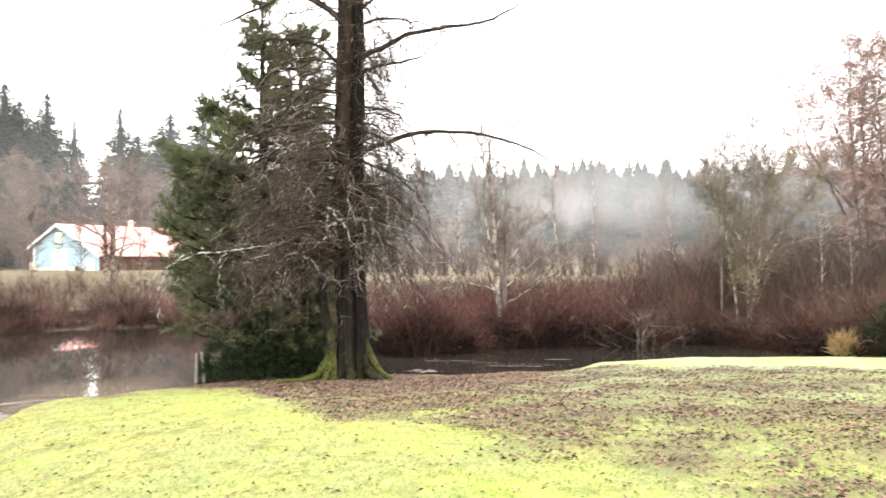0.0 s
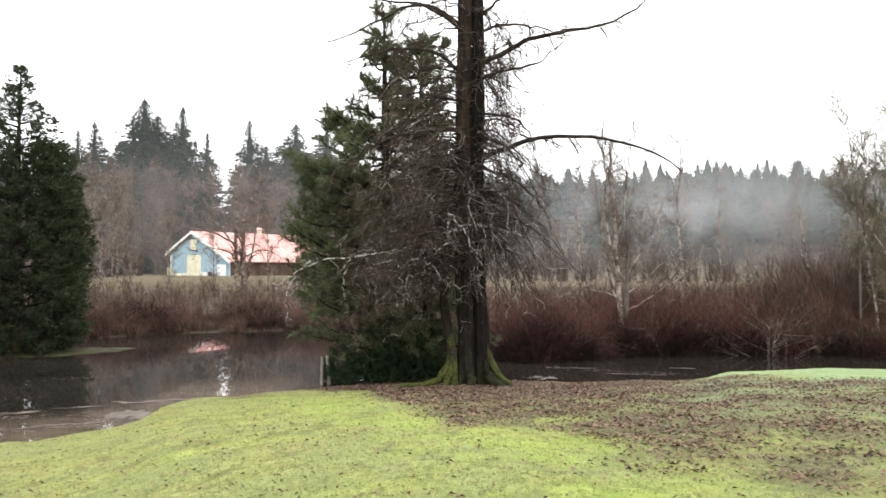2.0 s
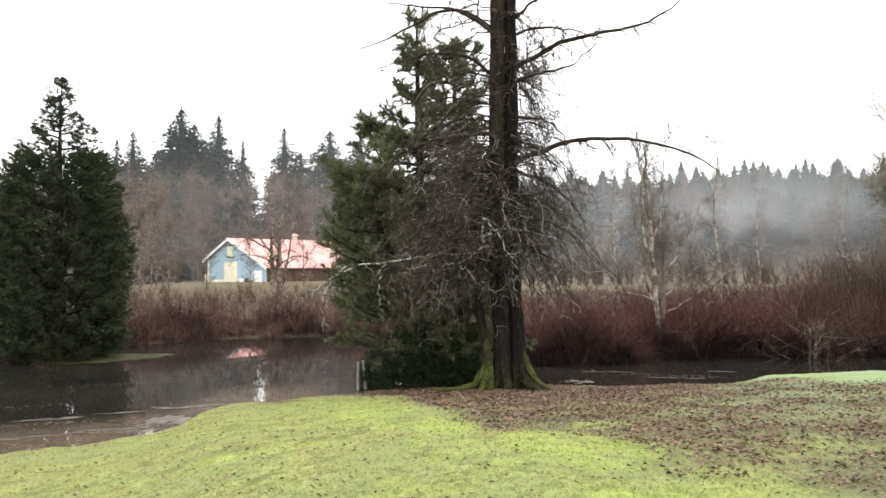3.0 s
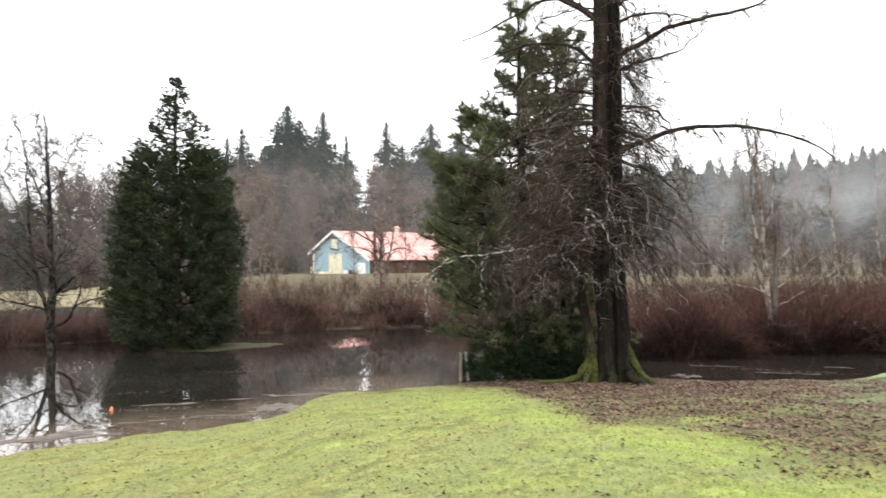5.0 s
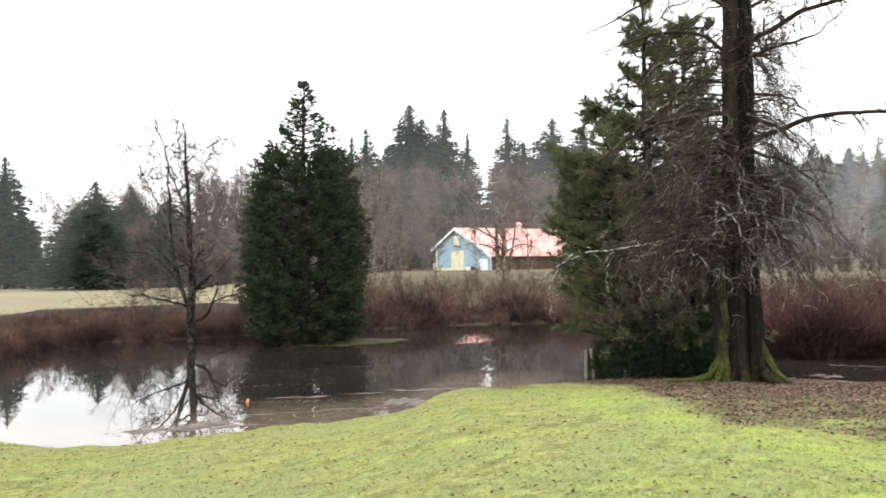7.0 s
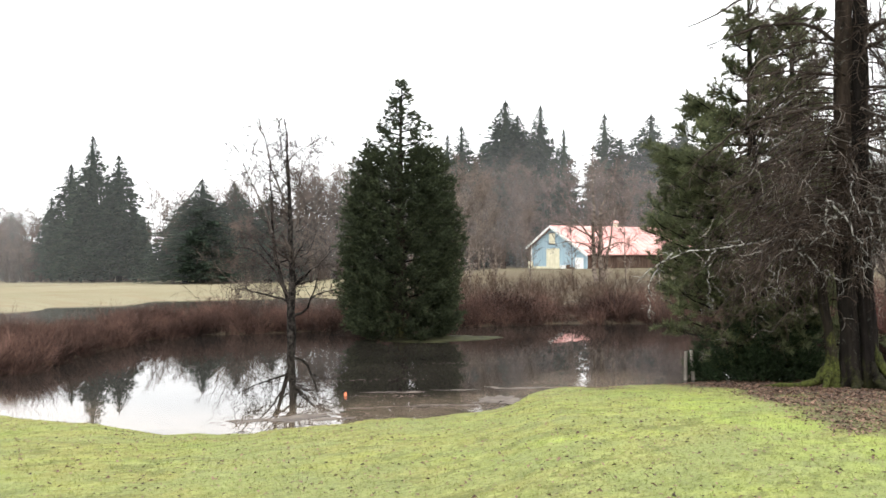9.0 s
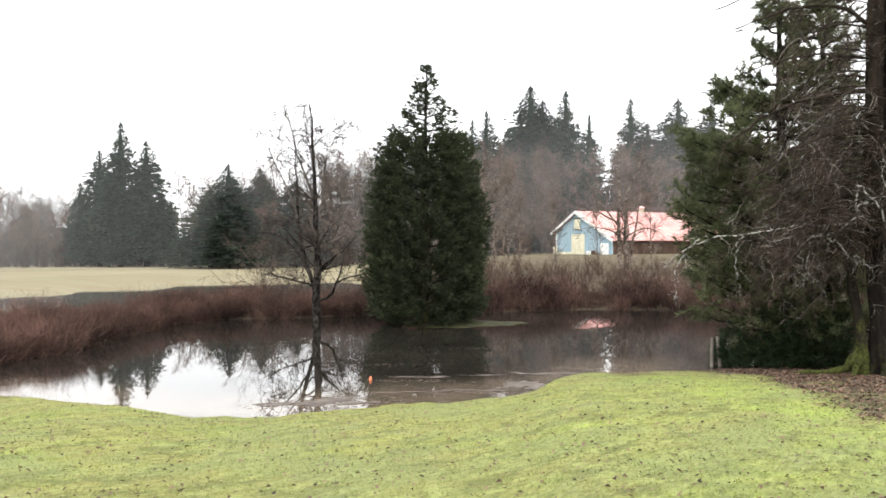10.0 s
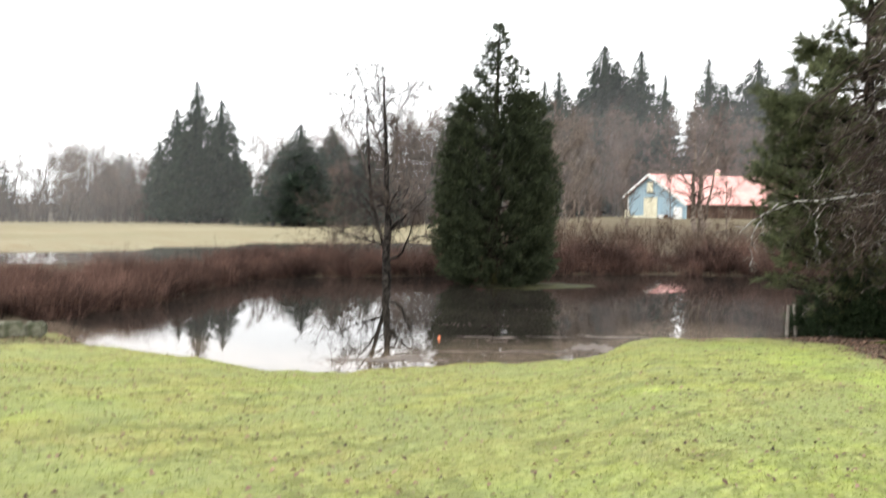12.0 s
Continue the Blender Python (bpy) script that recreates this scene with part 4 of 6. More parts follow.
# ------------------------------------------------------------------ bare trees
def bare_meshes(height, spread, stems, limbs, twigs, seed, bark, twig_mat, up=0.55, r0=None, fine=0, rmin=0.008, low=0.25, far=0):
    """Trunks and twigs of a leafless tree."""
    global RNG
    keep, RNG = RNG, np.random.default_rng(seed)
    r0 = r0 or height * 0.012
    P, R = [], []
    for i in range(stems):
        a = i * 2.4 + RNG.uniform(0, 1)
        lean = (0.0 if stems == 1 else 0.16) * height
        line = [(0.12 * i * math.cos(a), 0.12 * i * math.sin(a), -0.3)]
        for s in (0.3, 0.6, 0.85, 1.0):
            line.append((math.cos(a) * lean * s + RNG.normal() * 0.02 * height, math.sin(a) * lean * s + RNG.normal() * 0.02 * height, height * s * RNG.uniform(0.9, 1.0)))
        P.append(smooth_line(line, 12)), R.append(np.linspace(r0, r0 * 0.18, 12) * RNG.uniform(0.7, 1))
    P, R = np.stack(P), np.stack(R)
    a, ar = grow(P, R, limbs, spread, 0.75, -0.10, 6, 0.5, 0.16, up, low, rmin * 1.6)
    b, br = grow(a, ar, twigs, spread * 0.42, 0.6, -0.04, 4, 0.6, 0.22, 0.2, 0.15, rmin)
    t = [tubes(b, br, 3)]
    if far:
        c, cr = grow(b, br, far, spread * 0.34, 0.6, 0.0, 2, 0.8, 0.25, 0.15, 0.1, rmin)
        t = [blades(b[:, 0], b[:, -1], br[:, 0] * 2.6), blades(c[:, 0], c[:, -1], np.full(far, rmin * 2.8))]
    elif fine:
        c, cr = grow(b, br, fine, spread * 0.2, 0.6, 0.02, 3, 0.8, 0.25, 0.1, 0.1, rmin * 0.8)
        t.append(tubes(c, cr, 3))
    RNG = keep
    return mesh_of("trunk", *joined([tubes(P, R, 6), tubes(a[:, ::2] if far else a, ar[:, ::2] if far else ar, 3 if far else 5)]), bark), mesh_of("twigs", *joined(t), twig_mat)


def bare_tree(name, m, meshes, label, group=""):
    tree = thing(name, m, label, "tree", group)
    part("trunk", meshes[0], tree)
    part("crown", meshes[1], tree, "", "stuff")
    return tree


build_pine()
build_cedar()
build_islet()

def shaped_tree(name, az, r, label, category, twig_mat, stems, levels, sink=0.1):
    """A leafless tree from the lines of its stems and limbs: (thickness, material, label, points across and up); levels of twigs follow."""
    x, y, z = on(az, r)
    tree = thing(name, pose(x, y, z - sink, 0, 0, az), label, category)
    P, R = [], []
    for i, (r0, mat, text, points) in enumerate(stems):
        q = np.asarray(points, float)
        d = np.linspace(0, 1, len(q)) ** 1.3 * (0.55 if i % 2 else -0.45) * abs(q[-1, 0] - q[0, 0]) + (0.08 if i % 2 else -0.05)
        p = smooth_line(np.stack([q[:, 0], d, q[:, 1]], 1), 14)
        p[1:] += RNG.normal(size=(13, 3)) * 0.25 * r0
        rr = r0 * (1 - 0.88 * np.linspace(0, 1, 14) ** 0.85)
        part("trunk" if i < 2 else "branch", limb_mesh(p, rr, mat, 8), tree, text)
        P.append(p), R.append(rr)
    lines, rads, out = np.stack(P), np.stack(R), []
    for n, length, spread, droop, k, thick, wander, lift, start, rmin in levels:
        lines, rads = grow(lines, rads, n, length, spread, droop, k, thick, wander, lift, start, rmin)
        out.append(tubes(lines, rads, 3))
    part("crown", mesh_of("crown", *joined(out), twig_mat), tree, "fine bare twigs", "stuff")
    return tree


# the alder standing in the water
def build_alder():
    bark = "crooked grey limb"
    shaped_tree("alder_tree", 40.9, 36.3, "leafless alder with spreading limbs standing in the pond", "tree", M_TWIG_DARK, [
        (0.20, M_ALDER, "grey-mottled trunk", [(-0.03, -0.1), (-0.05, 0.8), (-0.06, 1.5), (-0.02, 2.0), (-0.05, 2.7), (0.0, 3.4), (0.03, 4.3), (-0.01, 5.2), (-0.1, 5.9), (-0.23, 6.6), (-0.2, 7.3), (-0.14, 8.0), (-0.18, 8.7), (-0.33, 9.3)]),
        (0.095, M_ALDER, "grey-mottled stem", [(-0.1, 1.5), (-0.27, 2.0), (-0.43, 2.6), (-0.64, 3.4), (-0.83, 4.2), (-0.8, 5.0), (-0.84, 6.2), (-0.91, 6.9), (-0.94, 7.6), (-0.87, 8.2), (-1.1, 8.6), (-1.25, 9.0)]),
        (0.048, M_GREY_BARK, bark, [(-0.82, 4.6), (-1.02, 5.4), (-1.32, 6.05), (-1.66, 6.65), (-1.89, 7.35), (-2.12, 7.9), (-2.34, 8.2), (-2.85, 8.45)]),
        (0.048, M_GREY_BARK, bark, [(-0.05, 4.8), (-0.4, 6.15), (-0.56, 6.65), (-0.79, 7.3), (-1.09, 7.55), (-1.55, 7.9), (-2.0, 8.25)]),
        (0.048, M_GREY_BARK, bark, [(0.05, 4.7), (0.2, 5.2), (0.22, 5.95), (0.3, 6.65), (0.41, 7.35), (0.65, 7.7), (1.0, 8.2)]),
        (0.034, M_GREY_BARK, bark, [(-0.2, 7.5), (0.18, 7.95), (0.6, 8.25), (0.98, 8.45)]),
        (0.07, M_ALDER, bark, [(-0.02, 2.3), (0.17, 2.55), (0.52, 2.9), (1.1, 3.3), (1.6, 3.9)]),
        (0.042, M_GREY_BARK, bark, [(0.03, 4.5), (0.2, 4.85), (0.64, 5.4), (1.11, 5.9), (1.55, 6.25)]),
        (0.07, M_ALDER, bark, [(-0.03, 1.15), (0.15, 1.2), (0.54, 1.35), (0.68, 1.75), (0.87, 2.2), (0.98, 2.7), (1.15, 3.2)]),
        (0.035, M_ALDER, bark, [(0.75, 1.9), (1.22, 2.15), (1.68, 2.2), (2.15, 2.42), (2.5, 2.15)]),
        (0.055, M_ALDER, bark, [(-0.05, 1.75), (-0.2, 1.85), (-0.76, 2.0), (-1.22, 2.18), (-1.63, 2.22), (-1.95, 2.45), (-2.3, 2.5)]),
        (0.048, M_ALDER, bark, [(-0.33, 2.35), (-0.64, 2.9), (-0.98, 3.4), (-1.33, 3.75), (-1.67, 3.95), (-2.13, 4.07), (-2.65, 3.95)]),
        (0.045, M_ALDER, bark, [(-0.4, 2.6), (-0.55, 3.1), (-0.87, 3.6), (-1.21, 3.95), (-1.45, 4.5)]),
        (0.034, M_ALDER, bark, [(-0.62, 3.35), (0.06, 3.55), (0.52, 3.65), (0.75, 3.85), (0.87, 4.4), (1.2, 5.1)]),
        (0.034, M_GREY_BARK, bark, [(-0.25, 5.8), (-0.38, 6.1), (-0.74, 6.65), (-1.09, 7.05), (-1.7, 7.35)]),
        (0.035, M_GREY_BARK, bark, [(-0.2, 6.9), (-0.32, 7.7), (-0.52, 8.5), (-0.6, 9.2)]),
        (0.040, M_GREY_BARK, bark, [(-0.1, 5.3), (-0.21, 5.64), (-0.55, 6.45), (-0.89, 7.38), (-1.07, 8.3), (-1.3, 8.88)]),
        (0.034, M_GREY_BARK, bark, [(0.0, 5.3), (0.3, 5.5), (0.94, 5.49), (1.64, 5.54), (2.0, 5.7)]),
        (0.034, M_GREY_BARK, bark, [(0.0, 5.5), (0.25, 6.1), (0.34, 6.7), (0.41, 7.4), (0.5, 8.0)])],
        [(300, 1.65, 0.62, 0.0, 7, 0.42, 0.22, 0.15, 0.2, 0.0135), (1050, 0.75, 0.6, 0.05, 5, 0.65, 0.25, 0.05, 0.25, 0.0115), (2300, 0.38, 0.6, 0.08, 3, 0.8, 0.25, 0.0, 0.3, 0.0105)], 0.05)


def build_barn_birch():
    pale = "crooked pale limb"
    shaped_tree("birch_tree", 21.0, 74, "twin-stemmed leafless birch with crooked limbs before the barn", "tree", M_GREY_STEM, [
        (0.23, M_DULL_BIRCH, "pale birch stem", [(-0.2, 0.0), (-0.29, 2.3), (-0.35, 4.2), (-0.22, 5.6), (-0.38, 8.6), (-0.25, 12.6)]),
        (0.23, M_DULL_BIRCH, "pale birch stem", [(0.2, 0.0), (0.23, 2.4), (0.15, 4.4), (0.06, 6.0), (0.40, 7.5), (1.4, 9.2), (1.7, 11.2)]),
        (0.13, M_DULL_BIRCH, pale, [(0.35, 0.0), (0.6, 1.4), (0.8, 2.9), (1.35, 6.0), (1.6, 9.3), (1.6, 10.4)]),
        (0.10, M_DULL_BIRCH, pale, [(-0.35, 4.3), (-0.8, 5.1), (-2.0, 6.3), (-2.8, 7.8), (-3.1, 8.8), (-4.2, 9.1)]),
        (0.09, M_DULL_BIRCH, pale, [(-0.35, 4.6), (-2.1, 5.6), (-3.7, 5.8), (-5.1, 6.1)]),
        (0.09, M_DULL_BIRCH, pale, [(0.1, 5.5), (0.8, 6.4), (1.25, 7.1), (1.0, 8.5)]),
        (0.08, M_DULL_BIRCH, pale, [(-0.35, 3.6), (-1.2, 4.1), (-2.6, 4.3), (-3.6, 4.0)]),
        (0.08, M_DULL_BIRCH, pale, [(0.2, 3.4), (1.6, 4.2), (2.8, 4.0), (3.6, 3.3)])],
        [(90, 2.0, 0.62, 0.0, 6, 0.4, 0.2, 0.2, 0.2, 0.022), (420, 1.1, 0.6, 0.05, 4, 0.6, 0.25, 0.05, 0.2, 0.017)])


def build_birch_clump():
    pale = "slim pale birch stem"
    shaped_tree("birch_tree", -19.3, 34, "clump of pale birch stems fanning out of the thicket", "tree", M_BEIGE_TWIG, [
        (0.058, M_BIRCH, pale, [(-0.35, 0.0), (-0.43, 1.4), (-0.65, 2.8), (-0.85, 4.2), (-0.8, 5.4), (-0.7, 7.0)]),
        (0.062, M_BIRCH, pale, [(0.0, 0.0), (-0.05, 1.4), (0.0, 3.1), (0.05, 4.4), (0.13, 5.7), (0.18, 6.6), (0.2, 8.2)]),
        (0.058, M_BIRCH, pale, [(0.1, 0.0), (0.05, 1.4), (0.35, 2.8), (0.4, 3.9), (0.35, 5.2), (0.25, 6.5), (0.3, 8.0)]),
        (0.05, M_BIRCH, pale, [(0.1, 0.0), (0.15, 1.6), (0.55, 3.0), (1.2, 4.0), (1.65, 4.6), (2.0, 5.6)]),
        (0.035, M_BIRCH, pale, [(0.0, 3.0), (-0.4, 4.0), (-1.0, 4.8), (-1.35, 5.4), (-1.5, 6.3)]),
        (0.035, M_BIRCH, pale, [(0.4, 3.8), (0.65, 4.6), (0.68, 5.6), (0.75, 6.4), (0.8, 7.6)]),
        (0.035, M_BIRCH, pale, [(0.5, 2.8), (1.15, 3.8), (1.17, 4.8), (1.2, 6.0)]),
        (0.05, M_BIRCH, pale, [(-0.65, 2.8), (-0.5, 4.0), (-0.5, 5.2), (-0.4, 6.6)]),
        (0.055, M_GREY_BARK, "grey broken stem", [(-0.9, 0.0), (-0.95, 3.0), (-1.1, 6.0), (-1.35, 8.4)])],
        [(150, 2.2, 0.55, -0.03, 7, 0.45, 0.16, 0.35, 0.15, 0.0125), (1500, 0.9, 0.6, -0.02, 4, 0.6, 0.22, 0.2, 0.1, 0.010), (4200, 0.45, 0.6, 0.0, 3, 0.8, 0.25, 0.1, 0.1, 0.0088)])


def build_pink_alders():
    for az, r, turn in ((-25.4, 40, 1), (-29.6, 41, -1)):
        dull = "grey-brown alder stem"
        stems = [(0.15, M_BIRCH, dull, [(0.0, 0.0), (0.1, 3.0), (0.0, 6.0), (-0.3, 9.0), (-0.2, 12.2)]),
                 (0.13, M_GREY_BARK, dull, [(0.4, 0.0), (0.5, 3.0), (0.3, 6.2), (0.2, 9.0), (0.5, 11.4)]),
                 (0.11, M_GREY_BARK, dull, [(1.3, 0.0), (1.2, 3.4), (1.0, 6.6), (0.8, 9.2), (1.1, 11.8)]),
                 (0.08, M_GREY_BARK, dull, [(-0.1, 4.0), (-0.8, 5.6), (-1.4, 7.0), (-2.4, 8.2), (-3.2, 9.0)]),
                 (0.06, M_GREY_BARK, dull, [(-0.1, 5.0), (-1.2, 6.4), (-1.9, 7.8), (-2.3, 9.8)]),
                 (0.06, M_GREY_BARK, dull, [(0.0, 6.5), (-0.7, 8.2), (-1.2, 9.8), (-1.6, 11.3)]),
                 (0.06, M_GREY_BARK, dull, [(1.0, 6.0), (1.8, 7.6), (2.6, 9.2), (3.0, 10.6)]),
                 (0.05, M_GREY_BARK, dull, [(0.3, 6.5), (0.7, 8.5), (0.8, 10.4), (0.5, 11.8)])]
        stems = [(r0, m, text, [(px * turn, pz) for px, pz in line]) for r0, m, text, line in stems]
        shaped_tree("alder_tree", az, r, "tall leafless alder with pinkish-brown catkin twigs", "tree", M_PINK_TWIG, stems,
                    [(300, 1.9, 0.64, 0.02, 6, 0.4, 0.2, 0.2, 0.28, 0.0165), (3000, 0.9, 0.62, 0.08, 4, 0.6, 0.26, 0.0, 0.15, 0.0145), (6000, 0.44, 0.6, 0.22, 3, 0.9, 0.25, -0.1, 0.15, 0.0145)])


build_alder()
build_barn_birch()
build_birch_clump()
build_pink_alders()

# firs behind the barn and along the meadow
for az, r, h, w, kd in ((29.8, 150, 24.8, 8, 0), (30.75, 152, 23.8, 6, 0), (26.9, 150, 28.3, 13, 1), (26.1, 150, 25.6, 11, 0), (24.6, 148, 26.6, 9, 0),
                        (23.1, 152, 22.6, 6, 2), (20.45, 146, 23.8, 8, 2), (17.5, 150, 22.9, 13, 0), (15.5, 155, 21.5, 12, 0), (28.4, 158, 22, 10, 0),
                        (25.5, 156, 22, 11, 0), (19.4, 158, 19.5, 12, 0), (31.8, 160, 21, 10, 0),
                        (53.1, 146, 22.7, 7.6, 0), (54.3, 150, 18.6, 7.4, 0), (51.6, 144, 19.6, 8.2, 0), (55.4, 152, 13.5, 5, 0), (50.7, 150, 12.0, 6, 2),
                        (46.6, 145, 17, 11, 0), (47.7, 150, 13.5, 12, 1), (44.6, 150, 17, 9, 0), (45.5, 154, 14, 12, 0), (42.3, 152, 15, 12, 0),
                        (57.6, 190, 13, 8, 2), (58.4, 200, 12, 7, 2), (66, 165, 17, 10, 0), (34.5, 150, 21, 10, 0), (36, 152, 20, 10, 2)):
    near_by = 38 < az < 48
    fir(az, r - 21 if near_by else r, h * 0.84 if near_by else h, w * 0.75 if near_by else w, 1.0, kd)
for i in range(84):
    az = -34 + 47 * (i + RNG.uniform(0.1, 0.9)) / 84
    r = RNG.uniform(205, 245)
    fir(az, r, RNG.uniform(8.5, 12.5), RNG.uniform(7, 11), 1.0, 3, 0)
for i in range(110):
    fir(RNG.uniform(-33, 14), RNG.uniform(150, 206), RNG.uniform(7, 12), RNG.uniform(6, 9), 1.0, 3, 0)

# bare woods: four kinds, set out many times
WOODS = [bare_meshes(15, 4.2, 1, 34, 500, 60, M_GREY_BARK, M_TWIG_FAR, 0.55, 0.16, 0, 0.016, 0.14, 1250),
         bare_meshes(13, 4.0, 2, 40, 500, 61, M_GREY_BARK, M_TWIG_FAR, 0.5, 0.14, 0, 0.016, 0.12, 1250),
         bare_meshes(16, 3.4, 1, 38, 450, 62, M_GREY_BARK, M_TWIG_FAR, 0.7, 0.15, 0, 0.016, 0.2, 1500),
         bare_meshes(9, 3.2, 4, 40, 500, 63, M_GREY_BARK, M_TWIG_FAR, 0.6, 0.09, 0, 0.015, 0.06, 1250)]
FIRST = {}


def wood_tree(az, r, s, kd):
    x, y, z = on(az, r)
    m = pose(x, y, z, RNG.uniform(-2, 2), RNG.uniform(-2, 2), RNG.uniform(0, 360)) @ Matrix.Scale(s, 4)
    if kd not in FIRST:
        FIRST[kd] = bare_tree("bare_wood_tree", m, WOODS[kd], ("grey leafless tree in the far wood", "twin-stemmed leafless tree in the far wood", "pale-stemmed leafless birch in the far wood", "many-stemmed leafless bush tree")[kd], "far bare trees")
    else:
        made = copy_thing(FIRST[kd], pose(0, 0, 0))
        made.matrix_basis = m


for i in range(85):
    wood_tree(RNG.uniform(-31, 14), 118 + 84 * RNG.random() ** 0.7, RNG.uniform(0.65, 1.0), int(RNG.choice([0, 1, 2, 3], p=[0.35, 0.3, 0.15, 0.2])))
for i in range(75):
    side = RNG.uniform(10, 37)
    # the wood opens to the sky behind the barn's gable
    if 23.0 < side < 24.4 or 21.7 < side < 22.4:
        continue
    wood_tree(side, RNG.uniform(126, 148), RNG.uniform(0.8, 1.2), int(RNG.choice([0, 1, 2, 3], p=[0.33, 0.3, 0.22, 0.15])))
for i in range(55):
    wood_tree(RNG.uniform(36, 49), RNG.uniform(122, 150), RNG.uniform(0.75, 1.1), int(RNG.choice([0, 1, 3])))
for i in range(12):
    wood_tree(RNG.uniform(35, 41), RNG.uniform(126, 142), RNG.uniform(1.0, 1.3), int(RNG.choice([0, 1])))
for i in range(10):
    wood_tree(RNG.uniform(43, 46) if i % 2 else RNG.uniform(37.4, 40), RNG.uniform(126, 140), RNG.uniform(0.95, 1.2), int(RNG.choice([0, 1])))
for i in range(70):
    wood_tree(RNG.uniform(55.5, 77), RNG.uniform(150, 185), RNG.uniform(0.72, 0.92), int(RNG.choice([0, 1, 3])))
for i in range(60):
    wood_tree(RNG.uniform(48, 72), RNG.uniform(154, 205), RNG.uniform(0.75, 1.1), int(RNG.choice([0, 1, 3])))

# single bare trees of the middle distance
BIRCH_SLIM = bare_meshes(9, 1.5, 1, 22, 160, 72, M_BIRCH, M_TWIG, 0.5, 0.09, 300, 0.008, 0.2)
BIRCH_THIN = bare_meshes(9, 2.1, 1, 30, 200, 75, M_DULL_BIRCH, M_PALE_TWIG, 0.45, 0.10, 500, 0.016, 0.15)
GREY_BUSH = bare_meshes(1.7, 2.6, 4, 26, 110, 76, M_DULL_BIRCH, M_GREY_STEM, 0.05, 0.034, 260, 0.0065, 0.1)
SNAG = bare_meshes(8.0, 0.9, 1, 9, 14, 77, M_BIRCH, M_BEIGE_TWIG, 0.3, 0.085, 20, 0.008, 0.45)
for az, r, s, me_, label in ((-12.6, 32.0, 1.1, GREY_BUSH, "grey leafless bush at the water's edge"), (-5.8, 32.0, 0.8, GREY_BUSH, "grey leafless bush at the water's edge"),
                             (44.6, 44, 1.3, GREY_BUSH, "grey leafless bush at the water's edge"), (42.9, 46, 1.2, GREY_BUSH, "grey leafless bush at the water's edge"),
                             (-14.6, 46, 0.95, SNAG, "bare broken birch trunk above the thicket"), (-17.8, 40, 1.12, SNAG, "bare broken birch trunk above the thicket"),
                             (-9.9, 52, 0.9, BIRCH_SLIM, "thin leafless birch behind the thicket"), (-1.2, 60, 1.0, BIRCH_SLIM, "thin leafless birch behind the thicket"),
                             (25.3, 80, 0.95, BIRCH_THIN, "thin leafless birch below the barn"), (22.6, 84, 0.8, BIRCH_THIN, "thin leafless birch below the barn"),
                             (27.6, 78, 1.0, BIRCH_THIN, "thin leafless birch below the barn"), (29.3, 70, 1.1, BIRCH_THIN, "thin leafless birch below the barn"),
                             (30.3, 90, 1.2, BIRCH_THIN, "thin leafless birch below the barn"), (20.6, 70, 0.8, BIRCH_THIN, "thin leafless birch below the barn"),
                             (19.2, 82, 1.0, BIRCH_THIN, "thin leafless birch below the barn"), (28.4, 95, 1.3, BIRCH_THIN, "thin leafless birch below the barn"),
                             (-7.5, 46, 1.15, BIRCH_SLIM, "slim leafless birch in the thicket"),
                             (-23.4, 36, 0.6, BIRCH_SLIM, "slim leafless birch in the thicket"),
                             (-25.0, 36, 0.55, BIRCH_SLIM, "slim leafless birch in the thicket")):
    x, y, z = on(az, r)
    bare_tree("leafless_bush" if me_ is GREY_BUSH else "birch_tree", pose(x, y, z, 0, 0, az * 7) @ Matrix.Scale(s, 4), me_, label)


for i in range(16):
    az, r = 12.5 + 21 * (i + RNG.uniform(0.1, 0.9)) / 16, RNG.uniform(112, 124)
    r = r + 14 if 15 < az < 28 else r
    x, y, z = on(az, r)
    bare_tree("birch_tree", pose(x, y, z, 0, 0, RNG.uniform(0, 360)) @ Matrix.Scale(RNG.uniform(1.35, 2.0), 4), BIRCH_THIN, "pale leafless birch at the edge of the wood", "pale birches")


